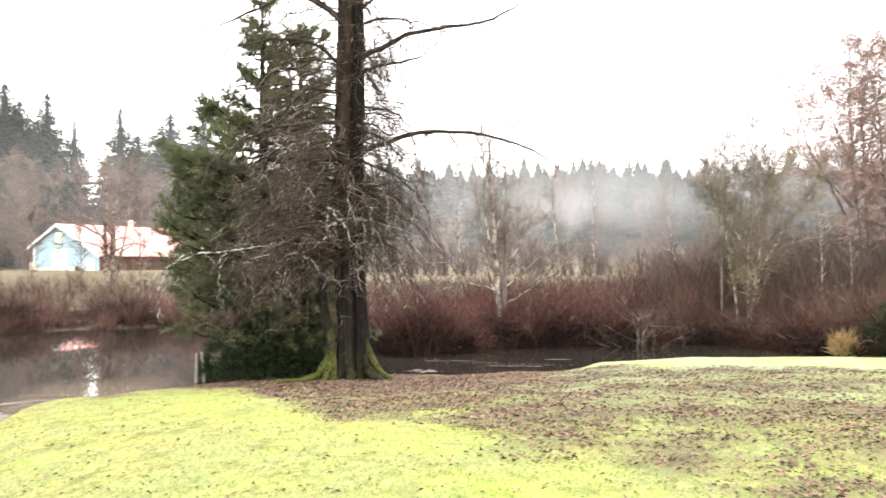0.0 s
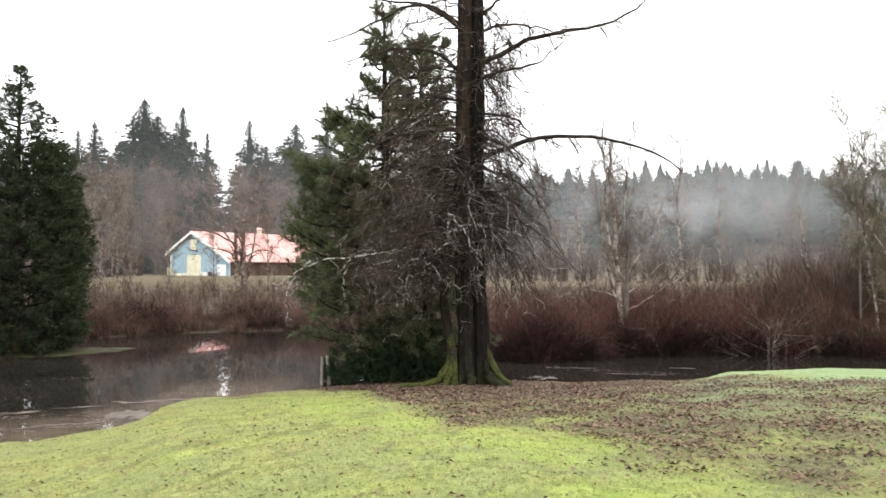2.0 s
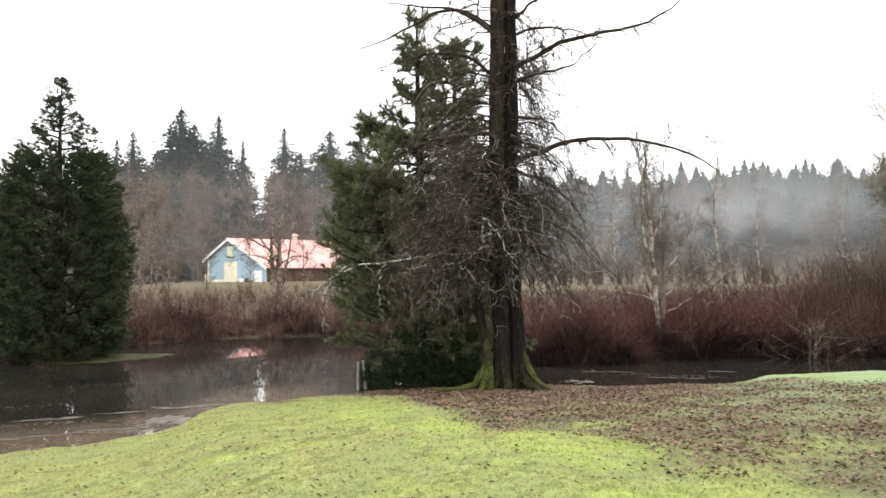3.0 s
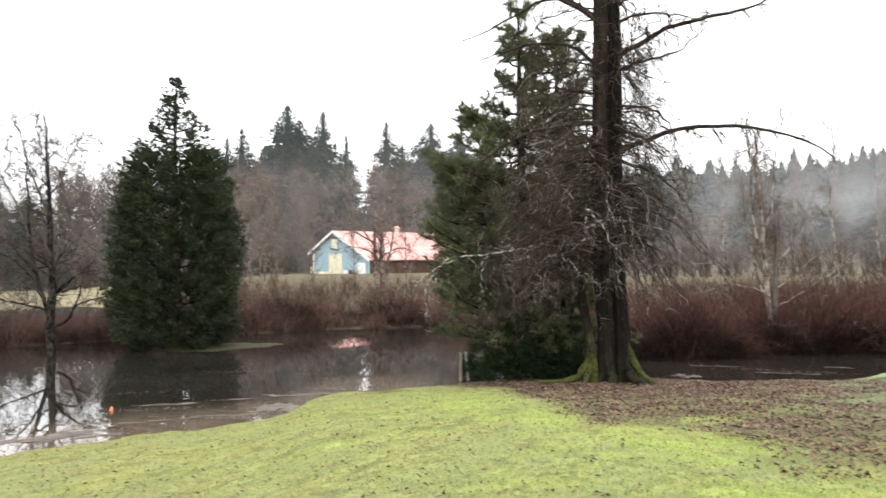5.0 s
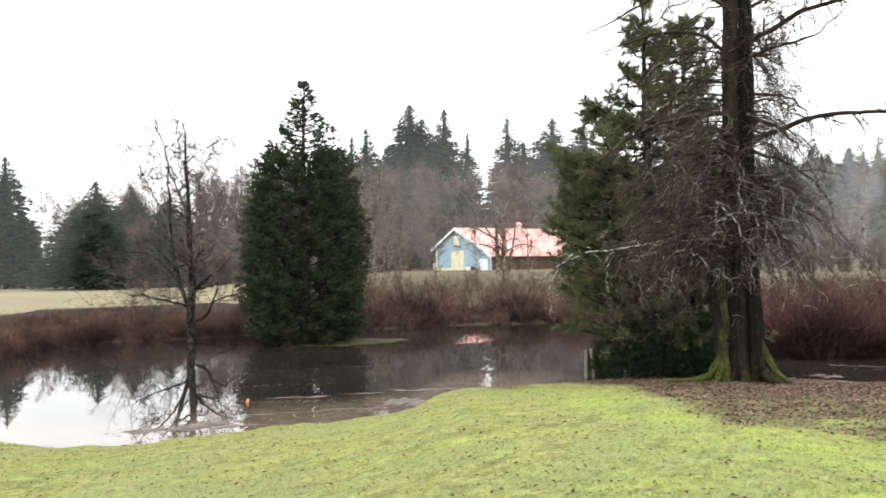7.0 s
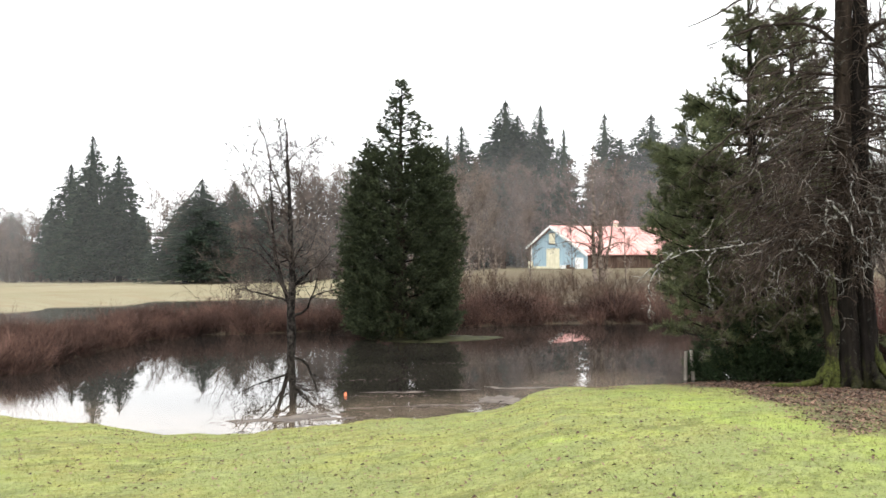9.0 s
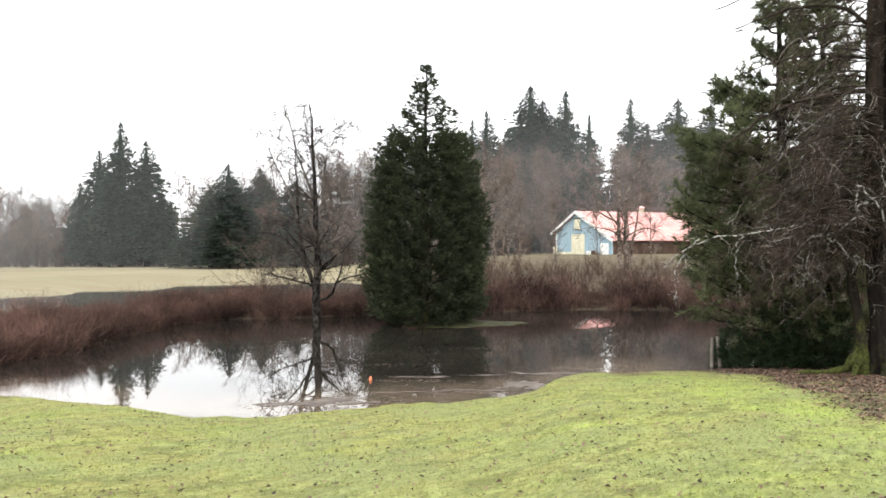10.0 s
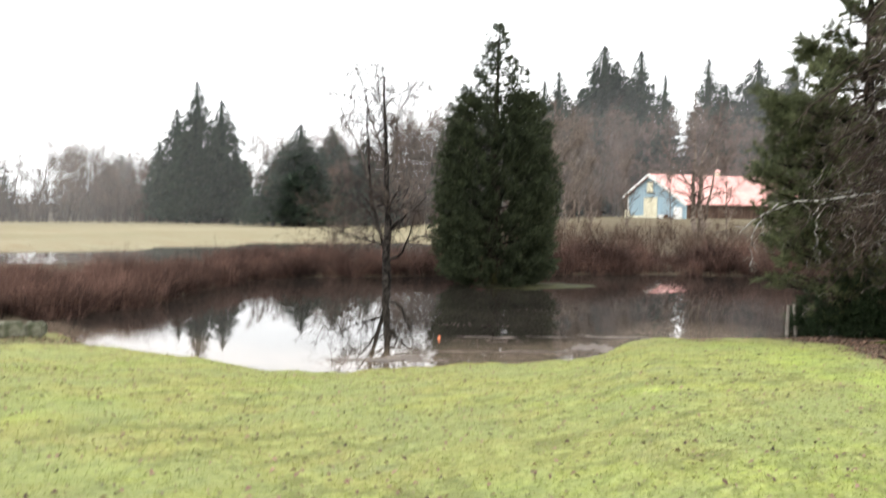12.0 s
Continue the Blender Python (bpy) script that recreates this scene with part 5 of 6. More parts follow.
def build_twin_birch():
    x, y, z = on(-3.75, 32.6)
    tree = thing("birch_tree", pose(x, y, z - 0.1, 0, 0, -3.75), "twin-stemmed leafless birch with slanting branches in the thicket", "tree")
    stems = [([(0, 0, 0), (-0.03, 0, 1.2), (-0.2, 0.1, 3.2), (-0.28, 0.1, 5.2), (-0.45, 0.1, 7.4)], 0.12, M_BIRCH, "pale mottled birch stem"),
             ([(0.03, 0, 0.9), (0.16, -0.05, 1.6), (0.18, -0.05, 3.2), (0.22, -0.05, 4.4), (0.2, -0.05, 5.0)], 0.105, M_GREY_BARK, "grey broken stem"),
             ([(-0.05, 0, 1.3), (-0.5, 0.2, 2.6), (-0.78, 0.3, 4.2), (-0.85, 0.3, 5.9)], 0.05, M_BIRCH, "slim pale stem"),
             ([(0.16, 0, 1.3), (0.9, -0.2, 1.75), (1.8, -0.4, 2.4), (2.9, -0.5, 3.25)], 0.027, M_BIRCH, "slanting pale branch"),
             ([(0.16, 0, 1.9), (0.8, 0.2, 2.5), (1.5, 0.3, 3.1), (2.1, 0.4, 3.65)], 0.027, M_BIRCH, "slanting pale branch"),
             ([(0.18, 0, 2.6), (0.6, 0.1, 3.3), (1.1, 0.2, 4.3), (1.5, 0.2, 5.3)], 0.035, M_BIRCH, "slanting pale branch"),
             ([(-0.15, 0, 2.4), (-0.5, -0.2, 4.0), (-0.55, -0.3, 5.8), (-0.7, -0.3, 7.9)], 0.05, M_BIRCH, "slim pale stem"),
             ([(-0.3, 0.1, 3.6), (0.1, 0.3, 5.0), (0.2, 0.4, 6.6), (0.5, 0.4, 8.0)], 0.04, M_BIRCH, "slanting pale branch"),
             ([(-0.1, 0, 1.8), (-0.9, -0.2, 2.1), (-1.7, -0.4, 2.1), (-2.3, -0.5, 1.8)], 0.019, M_BIRCH, "drooping pale branch")]
    P, R = [], []
    for pts, r0, mat, label in stems:
        p = smooth_line(pts, 14)
        p[1:] += RNG.normal(size=(13, 3)) * 0.025
        r = np.linspace(r0, r0 * 0.3, 14) * 0.95
        part("branch" if r0 < 0.045 else "trunk", limb_mesh(p, r, mat, 8), tree, label)
        P.append(p), R.append(r)
    a, ar = grow(np.stack(P), np.stack(R), 150, 1.2, 0.62, -0.05, 6, 0.4, 0.22, 0.3, 0.3, 0.0125)
    b, br = grow(a, ar, 1300, 0.55, 0.6, 0.0, 4, 0.6, 0.25, 0.15, 0.15, 0.010)
    part("crown", mesh_of("crown", *joined([tubes(a, ar, 4), tubes(b, br, 3)]), M_PALE_TWIG), tree, "fine bare twigs", "stuff")


build_twin_birch()


# ------------------------------------------------------------------ thickets
def thicket(name, n, place, tall, mat, label, lean=0.35, twigs=1.7, r0=0.006, shoot=0.6, per=14):
    """Clumps of stems that fan out from a common foot, with side shoots; place(n) gives bearings and distances."""
    m = n // per
    az, r = place(m)
    x, y = -np.sin(np.radians(az)) * r, np.cos(np.radians(az)) * r
    lump = 0.80 + 0.25 * np.sin(1.3 * x + 0.7 * y + 1.7 * np.sin(0.5 * y)) * np.sin(0.9 * y - 0.8 * x + 0.6) + 0.14 * np.sin(3.1 * x + 1.9 * y)
    top = tall(az, r) * lump * RNG.uniform(0.75, 1.15, m)
    who = np.repeat(np.arange(m), per)
    n = len(who)
    x, y = x[who] + RNG.normal(size=n) * 0.13, y[who] + RNG.normal(size=n) * 0.13
    z = land(x, y) - 0.05
    h = top[who] * RNG.uniform(0.5, 1.08, n)
    d = RNG.normal(size=(n, 2)) * lean
    s = np.linspace(0, 1, 4)
    arch = 1 - 0.22 * (d ** 2).sum(1)[:, None] * s ** 2
    P = np.stack([x[:, None] + d[:, :1] * h[:, None] * s ** 1.2, y[:, None] + d[:, 1:] * h[:, None] * s ** 1.2, z[:, None] + h[:, None] * s * arch], -1)
    P[:, 1:] += RNG.normal(size=(n, 3, 3)) * 0.06
    W = np.broadcast_to(np.linspace(1, 0.4, 4) * r0 * 2, (n, 4)) * RNG.uniform(0.7, 1.4, (n, 1))
    k = int(n * twigs)
    a, ar = grow(P, W, k, shoot, 0.5, -0.1, 2, 0.7, 0.12, 0.25, 0.15, 0.004)
    return solid(name, mesh_of(name, *joined([ribbons(P, W), blades(a[:, 0], a[:, 1], np.full(k, r0 * 1.6))]), mat, False), label, "shrubs", kind="stuff")


def beyond(lo, hi, depth, table=FAR_SHORE, off=0.0):
    def place(n):
        az = RNG.uniform(lo, hi, n)
        return az, shore(table, az) + off + 0.5 * np.sin(az * 2.3) * np.sin(az * 0.9 + 1) - 0.5 * RNG.random(n) ** 3 + depth * RNG.random(n) ** 1.3
    return place


def gap(az):
    return 1 - 0.6 * np.exp(-((az - 22.7) / 1.4) ** 4)


def behind_barn(n):
    az = RNG.uniform(-30, 40, n)
    return az, RNG.uniform(112, 130, n) + 22 * ((az > 11) & (az < 27))


RED = "dense leafless red-stemmed thicket along the pond"
# Low dark brush puts the shade at the thicket's foot into stem colour.
thicket("dogwood_thicket", 15000, beyond(-28, 72, 1.4), lambda az, r: np.where(az < 8, 1.15, 0.8) * gap(az), M_DARK_STEM, "low tangled red-brown brush at the water's edge, darkened for the shade there", 0.7, 2.0, 0.006, 0.4)
thicket("dogwood_thicket", 9000, beyond(-28, 8, 1.0, FAR_SHORE, -0.35), lambda az, r: 1.25 + 0 * az, M_DARK_STEM, "low tangled red-brown brush at the water's edge, darkened for the shade there", 0.6, 2.0, 0.0065, 0.4)
thicket("dogwood_thicket", 26000, beyond(-28, 7, 9), lambda az, r: np.interp(az, [-28, -18, -15.5, -12, -5, 7], [2.0, 2.4, 2.9, 2.5, 2.15, 1.85]), M_RED_STEM, RED, 0.5, 2.2, 0.0055, 0.55, 10)
# More dark stems for the shaded foot of the red thicket.
thicket("dogwood_thicket", 5000, beyond(-9, 6, 1.6, FAR_SHORE, -0.2), lambda az, r: 1.45 + 0 * az, M_DARK_STEM, "low tangled red-brown brush at the water's edge, darkened for the shade there", 0.5, 2.0, 0.0065, 0.45)
thicket("arching_stems", 420, beyond(-28, 5, 5), lambda az, r: 2.6 + 0 * az, M_GREY_STEM, "grey arching bare stems in the red thicket", 0.75, 5, 0.011, 0.8, 6)
thicket("brown_thicket", 11000, beyond(-30, -13, 12), lambda az, r: 2.2 + 0.15 * (r - 30), M_BROWN_STEM, "leafless brown brush behind the lawn", 0.35)
thicket("dogwood_thicket", 20000, beyond(11, 50, 6), lambda az, r: np.interp(az, [11, 20, 30, 38, 50], [1.6, 1.55, 1.45, 1.25, 1.15]) * gap(az), M_MAUVE_STEM, RED, 0.42)
thicket("dogwood_thicket", 22000, beyond(48, 72, 7), lambda az, r: 1.08 + 0 * az, M_MAUVE_STEM, "dense leafless reddish thicket at the flooded bank", 0.42)
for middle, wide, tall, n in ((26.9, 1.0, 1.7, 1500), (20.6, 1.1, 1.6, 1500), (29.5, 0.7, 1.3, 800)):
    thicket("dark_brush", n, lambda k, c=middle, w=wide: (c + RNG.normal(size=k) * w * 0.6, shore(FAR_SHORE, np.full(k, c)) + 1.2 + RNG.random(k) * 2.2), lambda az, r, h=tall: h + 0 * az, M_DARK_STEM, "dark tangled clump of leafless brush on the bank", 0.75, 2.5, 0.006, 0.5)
thicket("brown_thicket", 6000, lambda n: (RNG.uniform(8, 38, n), RNG.uniform(46, 90, n)), lambda az, r: 1.7 + 0 * az, M_BROWN_STEM, "pale brown brush below the barn", 0.3, 2.0, 0.011, 0.9)
thicket("dogwood_thicket", 8000, lambda n: (RNG.uniform(-30, 8, n), RNG.uniform(42, 78, n)), lambda az, r: 1.45 + 0.010 * (r - 42) + 0 * az, M_MAUVE_STEM, "leafless mauve brush on the flat behind the thicket", 0.4, 2.2, 0.009, 0.7)
thicket("grey_thicket", 6500, lambda n: (RNG.uniform(-32, -14, n), RNG.uniform(36, 60, n)), lambda az, r: np.interp(az, [-32, -18, -14], [4.6, 4.4, 3.2]), M_GREY_STEM, "tall grey leafless brush", 0.22, 7, 0.011, 1.5, 9)
thicket("grey_thicket", 1800, lambda n: (RNG.uniform(-16, 2, n), RNG.uniform(42, 60, n)), lambda az, r: np.interp(az, [-16, -9, 2], [3.8, 2.8, 2.3]), M_GREY_STEM, "grey leafless brush behind the thicket", 0.3, 4, 0.010, 1.1)
thicket("grey_thicket", 5000, behind_barn, lambda az, r: 5.0 + 0 * az, M_GREY_STEM, "grey leafless brush at the edge of the wood", 0.25, 4, 0.025, 1.6)
thicket("grey_thicket", 6000, lambda n: (RNG.uniform(-34, 16, n), RNG.uniform(130, 215, n)), lambda az, r: 6.0 + 0 * az, M_GREY_STEM, "grey leafless undergrowth of the wooded slope", 0.2, 5, 0.03, 2.2)
thicket("grey_thicket", 6000, lambda n: (RNG.uniform(36, 78, n), RNG.uniform(148, 160, n)), lambda az, r: np.interp(az, [36, 55, 58], [4.0, 4.0, 7.0]), M_GREY_STEM, "grey leafless brush at the edge of the meadow", 0.25, 4, 0.03, 1.6)


# ------------------------------------------------------------------ mist over the fields
def mist_material(name, thick, lo, hi, top0, top1, foot0, foot1):
    """Thin vapour: lets most light through and scatters the rest; thins out with height."""
    m = Mat(name, 1.0)
    m.n.remove(m.b)
    d, t, p = m.n.new("ShaderNodeBsdfDiffuse"), m.n.new("ShaderNodeBsdfTranslucent"), m.n.new("ShaderNodeBsdfTransparent")
    for node in (d, t):
        node.inputs["Color"].default_value = (0.8, 0.81, 0.83, 1)
    both, out = m.n.new("ShaderNodeMixShader"), m.n.new("ShaderNodeMixShader")
    m.l.new(d.outputs[0], both.inputs[1])
    m.l.new(t.outputs[0], both.inputs[2])
    z = m.n.new("ShaderNodeSeparateXYZ")
    m.l.new(m.co, z.inputs[0])
    f = m.math("MULTIPLY", m.ramp(z.outputs["Z"], top1, top0), m.ramp(z.outputs["Z"], foot0, foot1))
    f = m.math("MULTIPLY", f, m.attr("body"))
    f = m.math("MULTIPLY", f, m.ramp(m.noise(0.035, 3, 0.5, (1, 1, 2.2)), lo, hi))
    m.l.new(m.math("MULTIPLY", f, thick), out.inputs[0])
    m.l.new(p.outputs[0], out.inputs[1])
    m.l.new(both.outputs[0], out.inputs[2])
    m.l.new(out.outputs[0], m.n["Material Output"].inputs["Surface"])
    return m.m


def mist_bank(az0, az1, r, top, mat, label, soft_ends=True):
    a = np.radians(np.linspace(az0, az1, 60))
    V = np.concatenate([np.stack([-np.sin(a) * r, np.cos(a) * r, np.full(60, h)], 1) for h in (0.0, top * 0.5, top)])
    idx = np.arange(180).reshape(3, 60)
    F = np.stack([idx[:-1, :-1], idx[:-1, 1:], idx[1:, 1:], idx[1:, :-1]], -1).reshape(-1, 4)
    me = mesh_of("mist_bank", V, F, mat)
    deg = np.tile(np.degrees(a), 3)
    body = step(deg, az0, az0 + 8) * (1 - step(deg, az1 - 8, az1)) if soft_ends else np.ones(180)
    me.attributes.new("body", "FLOAT", "POINT").data.foreach_set("value", body.astype(np.float32))
    solid("mist_bank", me, label, "mist", kind="stuff")


M_HAZE = mist_material("haze", 0.085, 0.0, 0.35, 14, 40, -2, 0)
M_MIST = mist_material("mist", 0.38, 0.32, 0.62, 13, 21, 7, 12)
M_SLOPE_HAZE = mist_material("slope_haze", 0.06, 0.0, 0.3, 16, 32, -2, 3)
M_LEFT_HAZE = mist_material("meadow_haze", 0.07, 0.0, 0.3, 10, 26, -2, 0)
M_THIN_HAZE = mist_material("thin_haze", 0.05, 0.0, 0.35, 14, 40, -2, 0)
mist_bank(26, 95, 121, 42, M_THIN_HAZE, "thin grey winter haze over the meadow")
mist_bank(53, 95, 146, 30, M_LEFT_HAZE, "grey haze before the far end of the meadow")
mist_bank(-60, 42, 121, 42, M_HAZE, "thin grey winter haze before the woods")
mist_bank(-60, 95, 165, 42, M_HAZE, "thin grey winter haze among the woods")
mist_bank(-60, 22, 136, 40, M_SLOPE_HAZE, "grey haze before the wooded slope")
mist_bank(-24, -1, 150, 30, M_MIST, "pale mist drifting over the wooded slope")
mist_bank(-30, 6, 190, 34, M_MIST, "pale mist drifting over the wooded slope")


# ------------------------------------------------------------------ the barn
def prism(poly, depth, axis="y"):
    """A plate: an outline in x and z, given thickness along y."""
    n = len(poly)
    V = [(px, 0, pz) for px, pz in poly] + [(px, depth, pz) for px, pz in poly]
    bm = bmesh.new()
    vs = [bm.verts.new(v) for v in V]
    bm.faces.new(vs[:n])
    bm.faces.new(vs[n:][::-1])
    for i in range(n):
        j = (i + 1) % n
        bm.faces.new((vs[i], vs[i + n], vs[j + n], vs[j]))
    bmesh.ops.recalc_face_normals(bm, faces=bm.faces)
    return bm


def box(x0, x1, y0, y1, z0, z1):
    bm = prism([(x0, z0), (x1, z0), (x1, z1), (x0, z1)], y1 - y0)
    bmesh.ops.translate(bm, verts=bm.verts, vec=(0, y0, 0))
    return bm


def bm_mesh(name, bm, mat, bevel=0.0):
    if bevel:
        bmesh.ops.bevel(bm, geom=bm.edges[:], offset=bevel, segments=1, affect="EDGES")
    me = bpy.data.meshes.new(name)
    bm.to_mesh(me)
    bm.free()
    me.materials.append(mat)
    return me


def build_barn():
    # x runs along the gable from its near corner to the far one (minus), y along the ridge
    x, y, _ = on(21.7, 110.5)
    yaw = 21.7 - 50
    barn = thing("barn", pose(x, y, 1.75, 0, 0, yaw), "pale blue wooden barn with a faded red roof on a knoll", "barn")
    near, far_, peak, length = 2.25, 3.3, 5.8, 24.0
    gable = [(0, 0), (0, near), (-6.9, peak), (-11.6, far_), (-11.6, 0)]
    part("gable_wall", bm_mesh("gable_wall", prism(gable, 0.2), M_BLUE), barn, "pale blue board gable")
    rear = prism(gable, 0.2)
    bmesh.ops.translate(rear, verts=rear.verts, vec=(0, length - 0.2, 0))
    part("gable_wall", bm_mesh("gable_wall", rear, M_BLUE), barn)
    part("side_wall", bm_mesh("side_wall", box(-0.2, -0.003, 0.2, length - 0.2, 0, near), M_DARKWOOD), barn, "dark brown board wall")
    part("side_wall", bm_mesh("side_wall", box(-11.597, -11.4, 0.2, length - 0.2, 0, far_), M_BLUE), barn)
    sl_n, sl_f = (peak - near) / 6.9, (peak - far_) / 4.7
    for sx, sl, run, lab in ((1, sl_n, 7.5, "faded red metal roof"), (-1, sl_f, 5.3, "faded red metal roof")):
        poly = [(-6.9, peak + 0.05), (-6.9 + sx * run, peak + 0.05 - sl * run), (-6.9 + sx * run, peak + 0.22 - sl * run), (-6.9, peak + 0.22)]
        bm = prism(poly, length + 0.8)
        bmesh.ops.translate(bm, verts=bm.verts, vec=(0, -0.4, 0))
        roof = part("roof", bm_mesh("roof", bm, M_ROOF), barn, lab)
        edge = prism([(-6.9, peak - 0.12), (-6.9 + sx * run, peak - 0.12 - sl * run), (-6.9 + sx * run, peak + 0.24 - sl * run), (-6.9, peak + 0.24)], 0.08)
        bmesh.ops.translate(edge, verts=edge.verts, vec=(0, -0.485, 0))
        part("bargeboard", bm_mesh("bargeboard", edge, M_WHITE), barn, "white bargeboard")
        for i in range(1, 24):
            rib = prism([(-6.9, peak + 0.225), (-6.9 + sx * run, peak + 0.225 - sl * run), (-6.9 + sx * run, peak + 0.27 - sl * run), (-6.9, peak + 0.27)], 0.06)
            bmesh.ops.translate(rib, verts=rib.verts, vec=(0, -0.4 + i * 1.03, 0))
            part("rib", bm_mesh("rib", rib, M_ROOF), roof)
    door = part("door", bm_mesh("door", box(-8.1, -5.4, -0.1, -0.01, 0.1, 2.95), M_CREAM), barn, "cream sliding door")
    for i in range(5):
        part("board", bm_mesh("board", box(-8.08 + i * 0.535, -7.60 + i * 0.535, -0.13, -0.103, 0.12, 2.93), M_CREAM), door)
    part("hatch", bm_mesh("hatch", box(-7.5, -6.3, -0.1, -0.01, 3.55, 5.0), M_CREAM), barn, "cream loft hatch")
    frame_z = ((3.5, 3.58), (4.96, 5.06))
    for z0, z1 in frame_z:
        part("hatch_frame", bm_mesh("hatch_frame", box(-7.6, -6.2, -0.14, -0.005, z0, z1), M_DARKWOOD), barn)
    part("skirting", bm_mesh("skirting", box(-11.5, -8.15, -0.06, -0.004, 0.0, 0.6), M_CREAM), barn, "cream painted lower wall")
    part("skirting", bm_mesh("skirting", box(-5.35, -3.0, -0.06, -0.004, 0.0, 0.5), M_CREAM), barn, "cream painted lower wall")
    part("panel", bm_mesh("panel", box(-1.9, -0.5, -0.3, -0.02, 0.0, 1.7), M_WHITE, 0.05), barn, "white panel leaning on the wall")
    part("board_corner", bm_mesh("board_corner", box(-11.65, -11.4, -0.05, -0.003, 0.6, far_), M_WHITE), barn)
    cup = part("cupola", bm_mesh("cupola", box(-7.15, -6.65, 10.85, 11.35, peak + 0.1, peak + 0.65), M_CREAM), barn, "small cream roof cupola")
    top = bmesh.new()
    bmesh.ops.create_cone(top, segments=4, radius1=0.72, radius2=0.02, depth=0.4, cap_ends=True, matrix=Matrix.Translation((-6.9, 11.1, peak + 0.95)) @ Matrix.Rotation(radians(45), 4, "Z"))
    part("cupola_roof", bm_mesh("cupola_roof", top, M_ROOF), cup)


build_barn()


# ------------------------------------------------------------------ on and by the water
def stake(az, r, lean, tall):
    x, y, _ = on(az, r)
    p = np.array([[[0, 0, -0.7], [lean * 0.4, 0, 0.0], [lean, 0.02, tall]]])
    V, F = tubes(p, np.array([[0.045, 0.045, 0.04]]), 8)
    cap = np.array([[16, 17, 18, 19], [16, 19, 20, 23], [20, 21, 22, 23]])
    solid("wooden_stake", mesh_of("wooden_stake", V, [F, cap], M_POST), "weathered grey wooden stake in the shallow water", "stake", "stakes", m=pose(x, y, 0, 0, 0, az))


stake(15.75, 22.9, 0.03, 0.72)
stake(15.15, 23.0, -0.08, 0.74)

x, y, _ = on(37.5, 20.0)
solid("marker_float", mesh_of("marker_float", *tubes(np.array([[[0, 0, -0.05], [0, 0, 0.0], [0.01, 0, 0.06], [0.01, 0, 0.09]]]), np.array([[0.02, 0.035, 0.03, 0.004]]), 10), M_ORANGE),
      "small orange float on the pond water", "float", m=pose(x, y, 0))


def scum_patch(az, r, long, wide, n):
    """Flecks of leaf debris that have drifted together."""
    c = np.stack([RNG.normal(size=n) * long * 0.55, RNG.normal(size=n) * wide * 0.55, RNG.uniform(0.003, 0.006, n)], 1)
    k = 6
    a = np.arange(k) * 2 * math.pi / k
    size = RNG.uniform(0.010, 0.034, n)[:, None] * RNG.uniform(0.6, 1.2, (n, k))
    V = np.stack([c[:, :1] + np.cos(a) * size * 1.6, c[:, 1:2] + np.sin(a) * size, np.repeat(c[:, 2:], k, 1)], -1).reshape(-1, 3)
    i = np.arange(n)[:, None] * k
    F = np.concatenate([i + np.array([0, 1, 2]), i + np.array([0, 2, 3]), i + np.array([0, 3, 4]), i + np.array([0, 4, 5])])
    x, y, _ = on(az, r)
    solid("floating_debris", mesh_of("floating_debris", V, F, M_SCUM, False), "drifting brown flecks of leaf debris on the pond", "debris", kind="stuff", m=pose(x, y, 0, 0, 0, az))


for az, r, lo, wi, n in ((28.0, 18.7, 0.9, 0.55, 120), (30.5, 18.2, 1.6, 0.3, 90), (34, 19.8, 1.9, 0.3, 70), (38.5, 17.5, 1.4, 0.5, 80), (42, 17.2, 1.2, 0.3, 70), (24, 21.9, 0.9, 0.25, 60),
                         (36, 22.5, 1.5, 0.3, 40), (30, 26, 1.8, 0.4, 50), (1.5, 24.2, 0.4, 0.25, 120), (-3, 26, 1.2, 0.3, 50), (-6, 25.8, 1.0, 0.3, 60), (0, 26.8, 0.9, 0.3, 40)):
    scum_patch(az, r, lo, wi, n)


def film(az, r, long, wide, seed):
    """Thin ragged shreds of silt and pollen that have drifted together on the water."""
    rng = np.random.default_rng(seed)
    V, F = [], []
    for i in range(max(8, int(16 * long))):
        a = np.linspace(0, 2 * math.pi, 28, endpoint=False)
        w = 1 + sum(rng.uniform(-0.5, 0.5) / k ** 0.6 * np.sin(k * a + rng.uniform(0, 6)) for k in range(2, 10))
        size = rng.uniform(0.15, 1.0) ** 2
        cx, cy = rng.normal() * long * 0.45, rng.normal() * wide * 0.5
        px = cx + np.cos(a) * long * 0.45 * size * np.clip(w, 0.15, 2)
        py = cy + np.sin(a) * wide * 0.5 * size * np.clip(w, 0.15, 2) + 0.15 * wide * np.sin(px * 3 / long)
        at = len(V) * 29
        V.append(np.concatenate([np.stack([px, py, np.full(28, 0.004 + 0.0002 * i)], 1), [[cx, cy, 0.004 + 0.0002 * i]]]))
        F.append(np.stack([np.arange(28), (np.arange(28) + 1) % 28, np.full(28, 28)], 1) + at)
    x, y, _ = on(az, r)
    solid("silt_film", mesh_of("silt_film", np.concatenate(V), np.concatenate(F), M_FILM), "pale brown shreds of silt film on the pond water", "film", "floating films", "stuff", pose(x, y, 0, 0, 0, az))


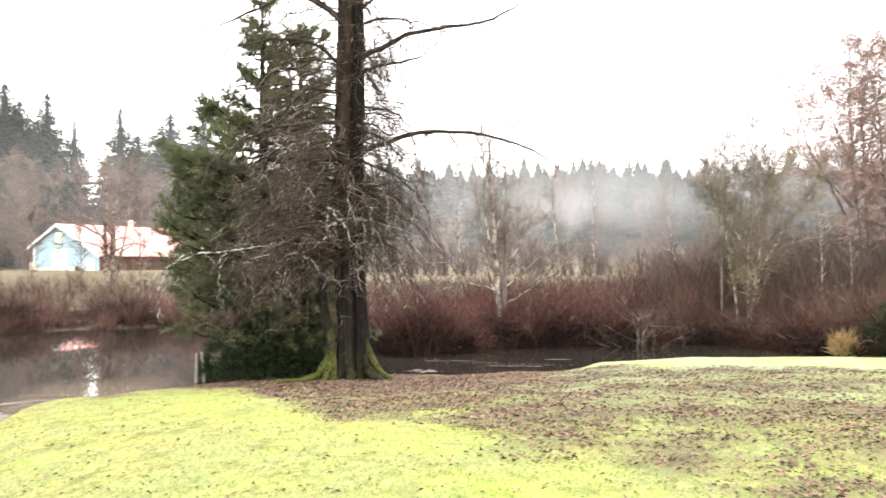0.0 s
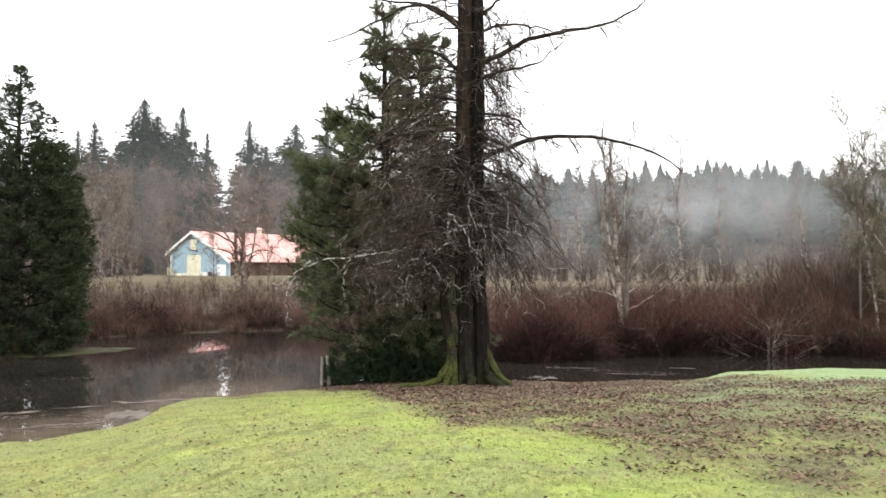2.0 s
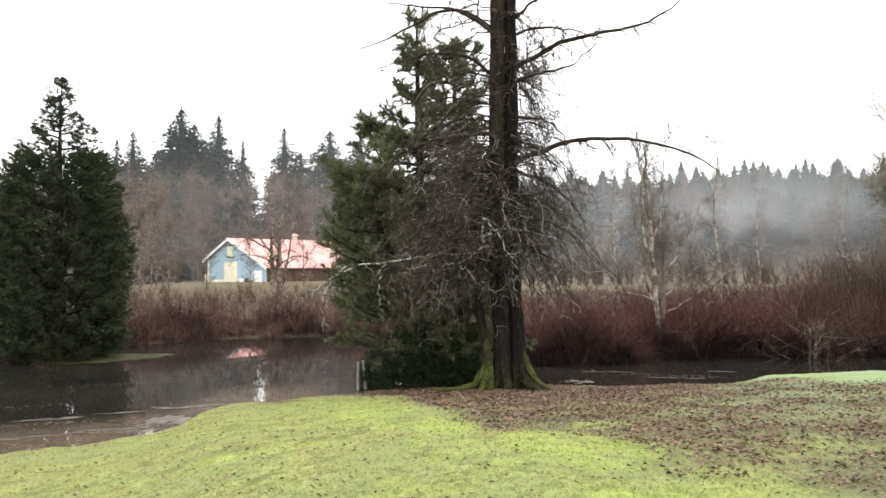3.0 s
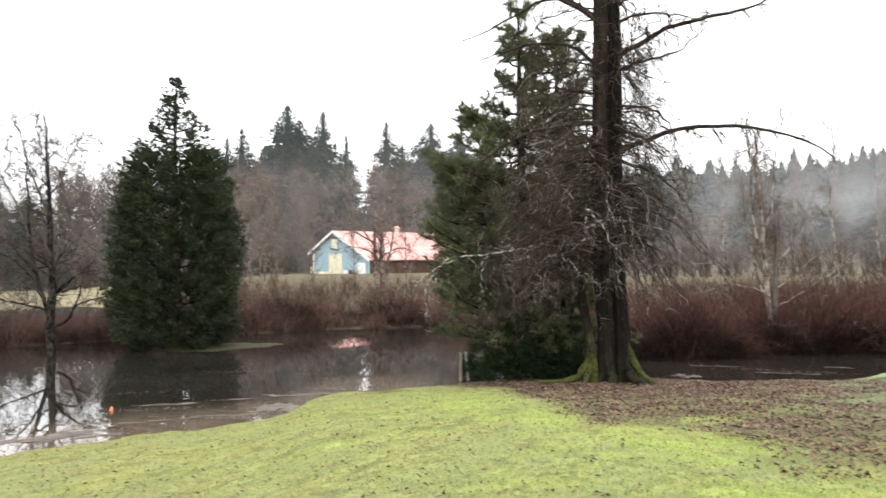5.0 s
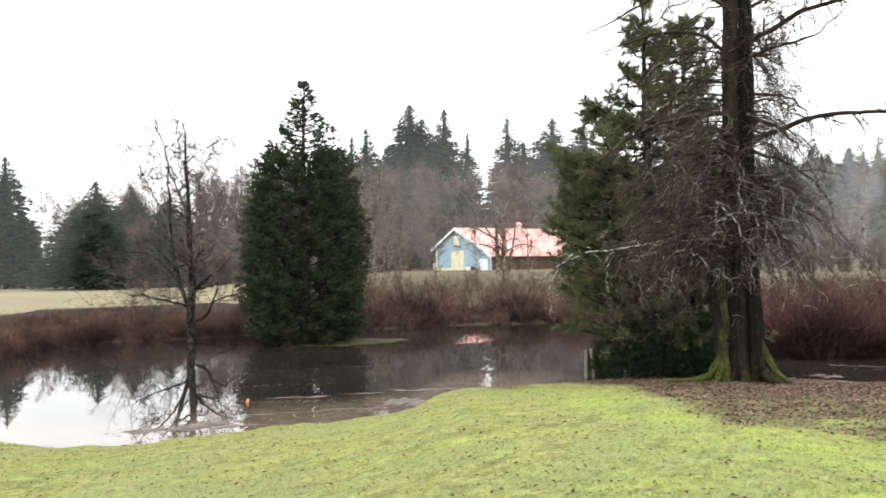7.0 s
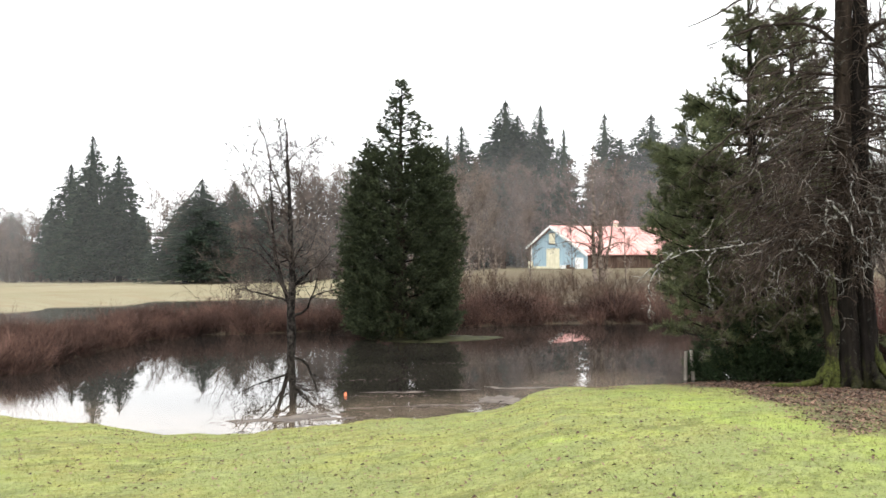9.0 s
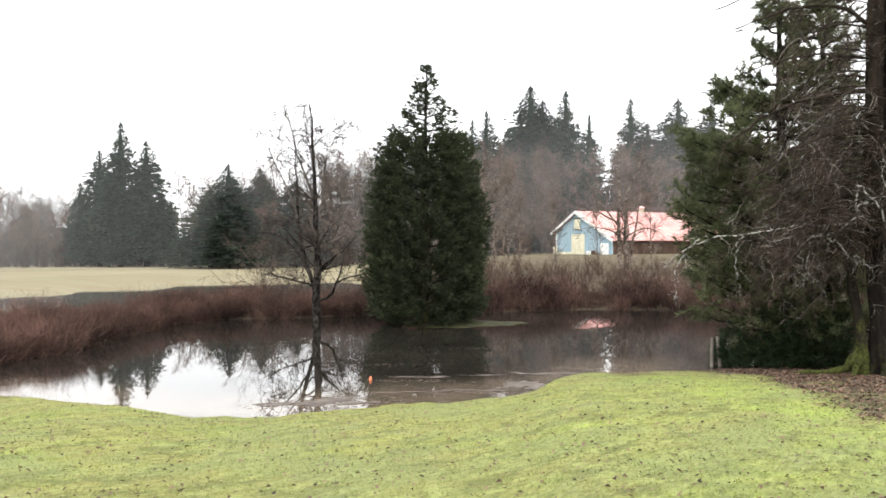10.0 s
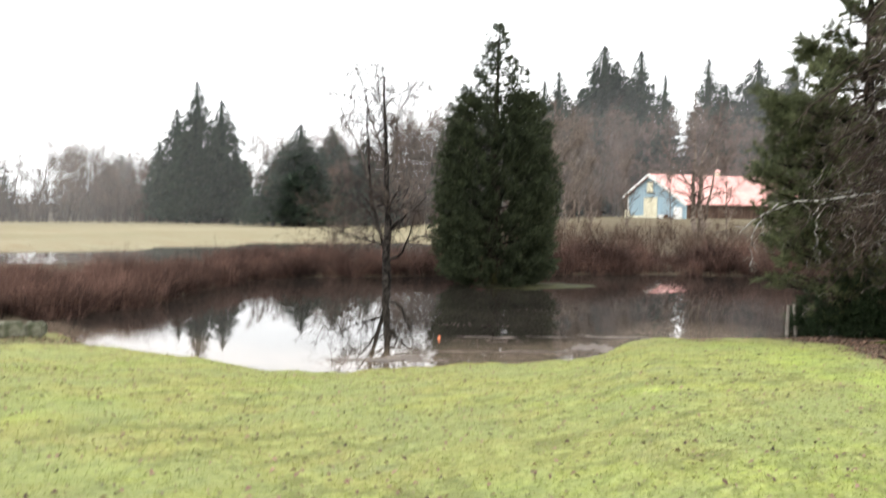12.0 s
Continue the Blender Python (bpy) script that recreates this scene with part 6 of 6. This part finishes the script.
for i, (az, r, lo, wi) in enumerate(((28.0, 19.3, 0.75, 0.95), (30.6, 18.5, 0.7, 0.14), (34.0, 18.3, 0.9, 0.12), (39.6, 17.3, 1.0, 0.5), (43.6, 17.3, 0.7, 0.25), (29.8, 20.6, 0.8, 0.10), (34.5, 20.4, 0.9, 0.12),
                                     (25.6, 20.9, 0.9, 0.3), (1.3, 24.2, 0.45, 0.4), (-5, 25.4, 0.9, 0.12), (-1, 26.6, 0.8, 0.10), (-7, 27.2, 0.7, 0.10))):
    film(az, r, lo, wi, 200 + i)


def bush(name, az, r, wide, tall, n, mat, label, size=0.2, up=0.6, count=9, width=0.16, shape=0.5):
    x, y, z = on(az, r)
    a, s = RNG.uniform(0, 2 * math.pi, n), np.sqrt(RNG.random(n))
    h = tall * RNG.random(n) * (1 - shape * s * s)
    base = np.stack([np.cos(a) * s * wide, np.sin(a) * s * wide, h], 1)
    axis = np.stack([np.cos(a) * s, np.sin(a) * s, np.full(n, up)], 1)
    solid(name, mesh_of(name, *sprays(base, axis, size, count, 0.45, width), mat, False), label, "bush", m=pose(x, y, max(z, 0)))


for az, r, wide, tall, n in ((13.7, 23.3, 0.8, 1.3, 380), (12.2, 22.9, 0.9, 1.7, 560), (10.4, 22.8, 0.9, 1.9, 560), (8.8, 22.9, 0.7, 1.4, 380)):
    bush("yew_bush", az, r, wide, tall, n, M_YEW, "low dark-green bush at the water's edge under the pine", 0.24, 0.5, 9, 0.13, 0.7)
bush("evergreen_bush", -27.4, 30.5, 0.9, 1.6, 700, M_YEW, "dark-green evergreen bush beside the thicket", 0.25)
bush("tan_grass_clump", -24.6, 30.0, 0.34, 0.62, 130, M_TAN, "clump of dry tan grass beside the thicket", 0.5, 1.6, 7, 0.05)

def mossy_block(az, r, wide, tall, turn):
    bm = bmesh.new()
    bmesh.ops.create_cube(bm, size=1.0, matrix=Matrix.Translation((0, 0, tall * 0.45)) @ Matrix.Diagonal((wide, 0.4, tall, 1)))
    bmesh.ops.bevel(bm, geom=bm.edges[:], offset=0.05, segments=2, affect="EDGES")
    bmesh.ops.subdivide_edges(bm, edges=bm.edges[:], cuts=2, use_grid_fill=True)
    for v in bm.verts:
        v.co += noise.noise_vector(v.co * 5) * 0.03
    x, y, z = on(az, r)
    solid("mossy_block", bm_mesh("mossy_block", bm, M_STONE), "low mossy stone block at the pond's edge", "stone", "mossy blocks", m=pose(x, y, z, 0, 0, az + turn))


mossy_block(63.7, 21.3, 0.62, 0.34, 8)
mossy_block(62.3, 21.4, 0.42, 0.32, -10)


def by_the_barn(name, across, out, sx, sz, mat, label, category, round_=False):
    """A thing standing before the gable."""
    x, y, _ = on(21.7, 110.5)
    m = pose(x, y, 1.75, 0, 0, 21.7 - 50) @ Matrix.Translation((across, -out, 0))
    if round_:
        bm = bmesh.new()
        bmesh.ops.create_cone(bm, segments=16, radius1=sx / 2, radius2=sx / 2, depth=sz, cap_ends=True, matrix=Matrix.Translation((0, 0, sz / 2)))
    else:
        bm = box(-sx / 2, sx / 2, -0.25, 0.25, 0, sz)
    solid(name, bm_mesh(name, bm, mat, 0.03), label, category, m=m)


by_the_barn("white_tub", -3.9, 0.6, 0.8, 0.75, M_WHITE, "white plastic tub beside the barn door", "tub", True)
by_the_barn("dark_barrel", -2.9, 0.6, 0.55, 0.8, M_DARKWOOD, "dark barrel beside the barn wall", "barrel", True)
by_the_barn("dark_crate", -2.3, 0.6, 0.7, 0.5, M_DARKWOOD, "low dark crate beside the barn wall", "crate")
by_the_barn("white_board", -10.8, 0.7, 0.5, 1.3, M_CREAM, "cream board propped against the barn", "board")
by_the_barn("white_tub", -9.0, 0.7, 0.6, 0.5, M_CREAM, "cream tub standing before the barn", "tub", True)

# ------------------------------------------------------------------ lawn: blades and fallen leaves


def lawn_points(n, rmin, rmax, power):
    az = RNG.uniform(-32, 68, n)
    r = rmin + (rmax - rmin) * RNG.random(n) ** power
    x, y = -np.sin(np.radians(az)) * r, np.cos(np.radians(az)) * r
    ok = r < shore(NEAR_SHORE, az) - 0.15
    return x[ok], y[ok]


x, y = lawn_points(90000, 5.2, 20, 1.0)
keep = RNG.random(len(x)) > litter(x, y) * 0.8
x, y = x[keep], y[keep]
base = np.stack([x, y, land(x, y) - 0.005], 1)
tip = base + np.stack([RNG.normal(size=len(x)) * 0.018, RNG.normal(size=len(x)) * 0.018, RNG.uniform(0.015, 0.04, len(x))], 1)
solid("grass", mesh_of("grass", *blades(base, tip, RNG.uniform(0.008, 0.016, len(x))), M_GRASS, False), "short damp mossy lawn grass", "grass", kind="stuff")


def leaf_mesh(x, y, size):
    n = len(x)
    c = np.stack([x, y, land(x, y) + 0.012], 1)
    a = RNG.uniform(0, 2 * math.pi, n)
    u = np.stack([np.cos(a), np.sin(a), RNG.normal(size=n) * 0.25], 1) * size[:, None]
    v = np.stack([-np.sin(a), np.cos(a), RNG.normal(size=n) * 0.25], 1) * size[:, None] * 0.62
    curl = np.stack([0 * a, 0 * a, size * RNG.uniform(0.1, 0.7, n)], 1)
    V = np.stack([c - u, c + v * 0.9 + curl, c + u, c - v * 0.9 + curl * 0.6, c], 1).reshape(-1, 3)
    k = np.arange(n)[:, None] * 5
    F = np.concatenate([k + np.array([0, 4, 1]), k + np.array([1, 4, 2]), k + np.array([2, 4, 3]), k + np.array([3, 4, 0])])
    return V, F


x, y = lawn_points(230000, 5.6, 26, 0.8)
d = litter(x, y)
clump = 0.5 + 0.5 * np.sin(1.9 * x + 0.7 * y + np.sin(3.1 * y)) * np.sin(2.3 * y - 0.6 * x + 1 + np.sin(2.7 * x))
keep = RNG.random(len(x)) < np.clip(d * (0.42 + 0.9 * step(clump + 0.25 * np.sin(4.1 * x + 2 * np.sin(3.3 * y)), 0.3, 0.85)), 0, 1)
lx, ly = x[keep], y[keep]
x, y = lawn_points(8500, 5.5, 20, 0.9)
lx, ly = np.concatenate([lx, x]), np.concatenate([ly, y])
sizes = np.concatenate([0.014 + 0.028 * RNG.random(keep.sum()) ** 1.7, 0.009 + 0.024 * RNG.random(len(x)) ** 1.5])
solid("fallen_leaves", mesh_of("fallen_leaves", *leaf_mesh(lx, ly, sizes), M_LEAF, False), "curled brown dead leaves scattered on the lawn", "leaves", kind="stuff")
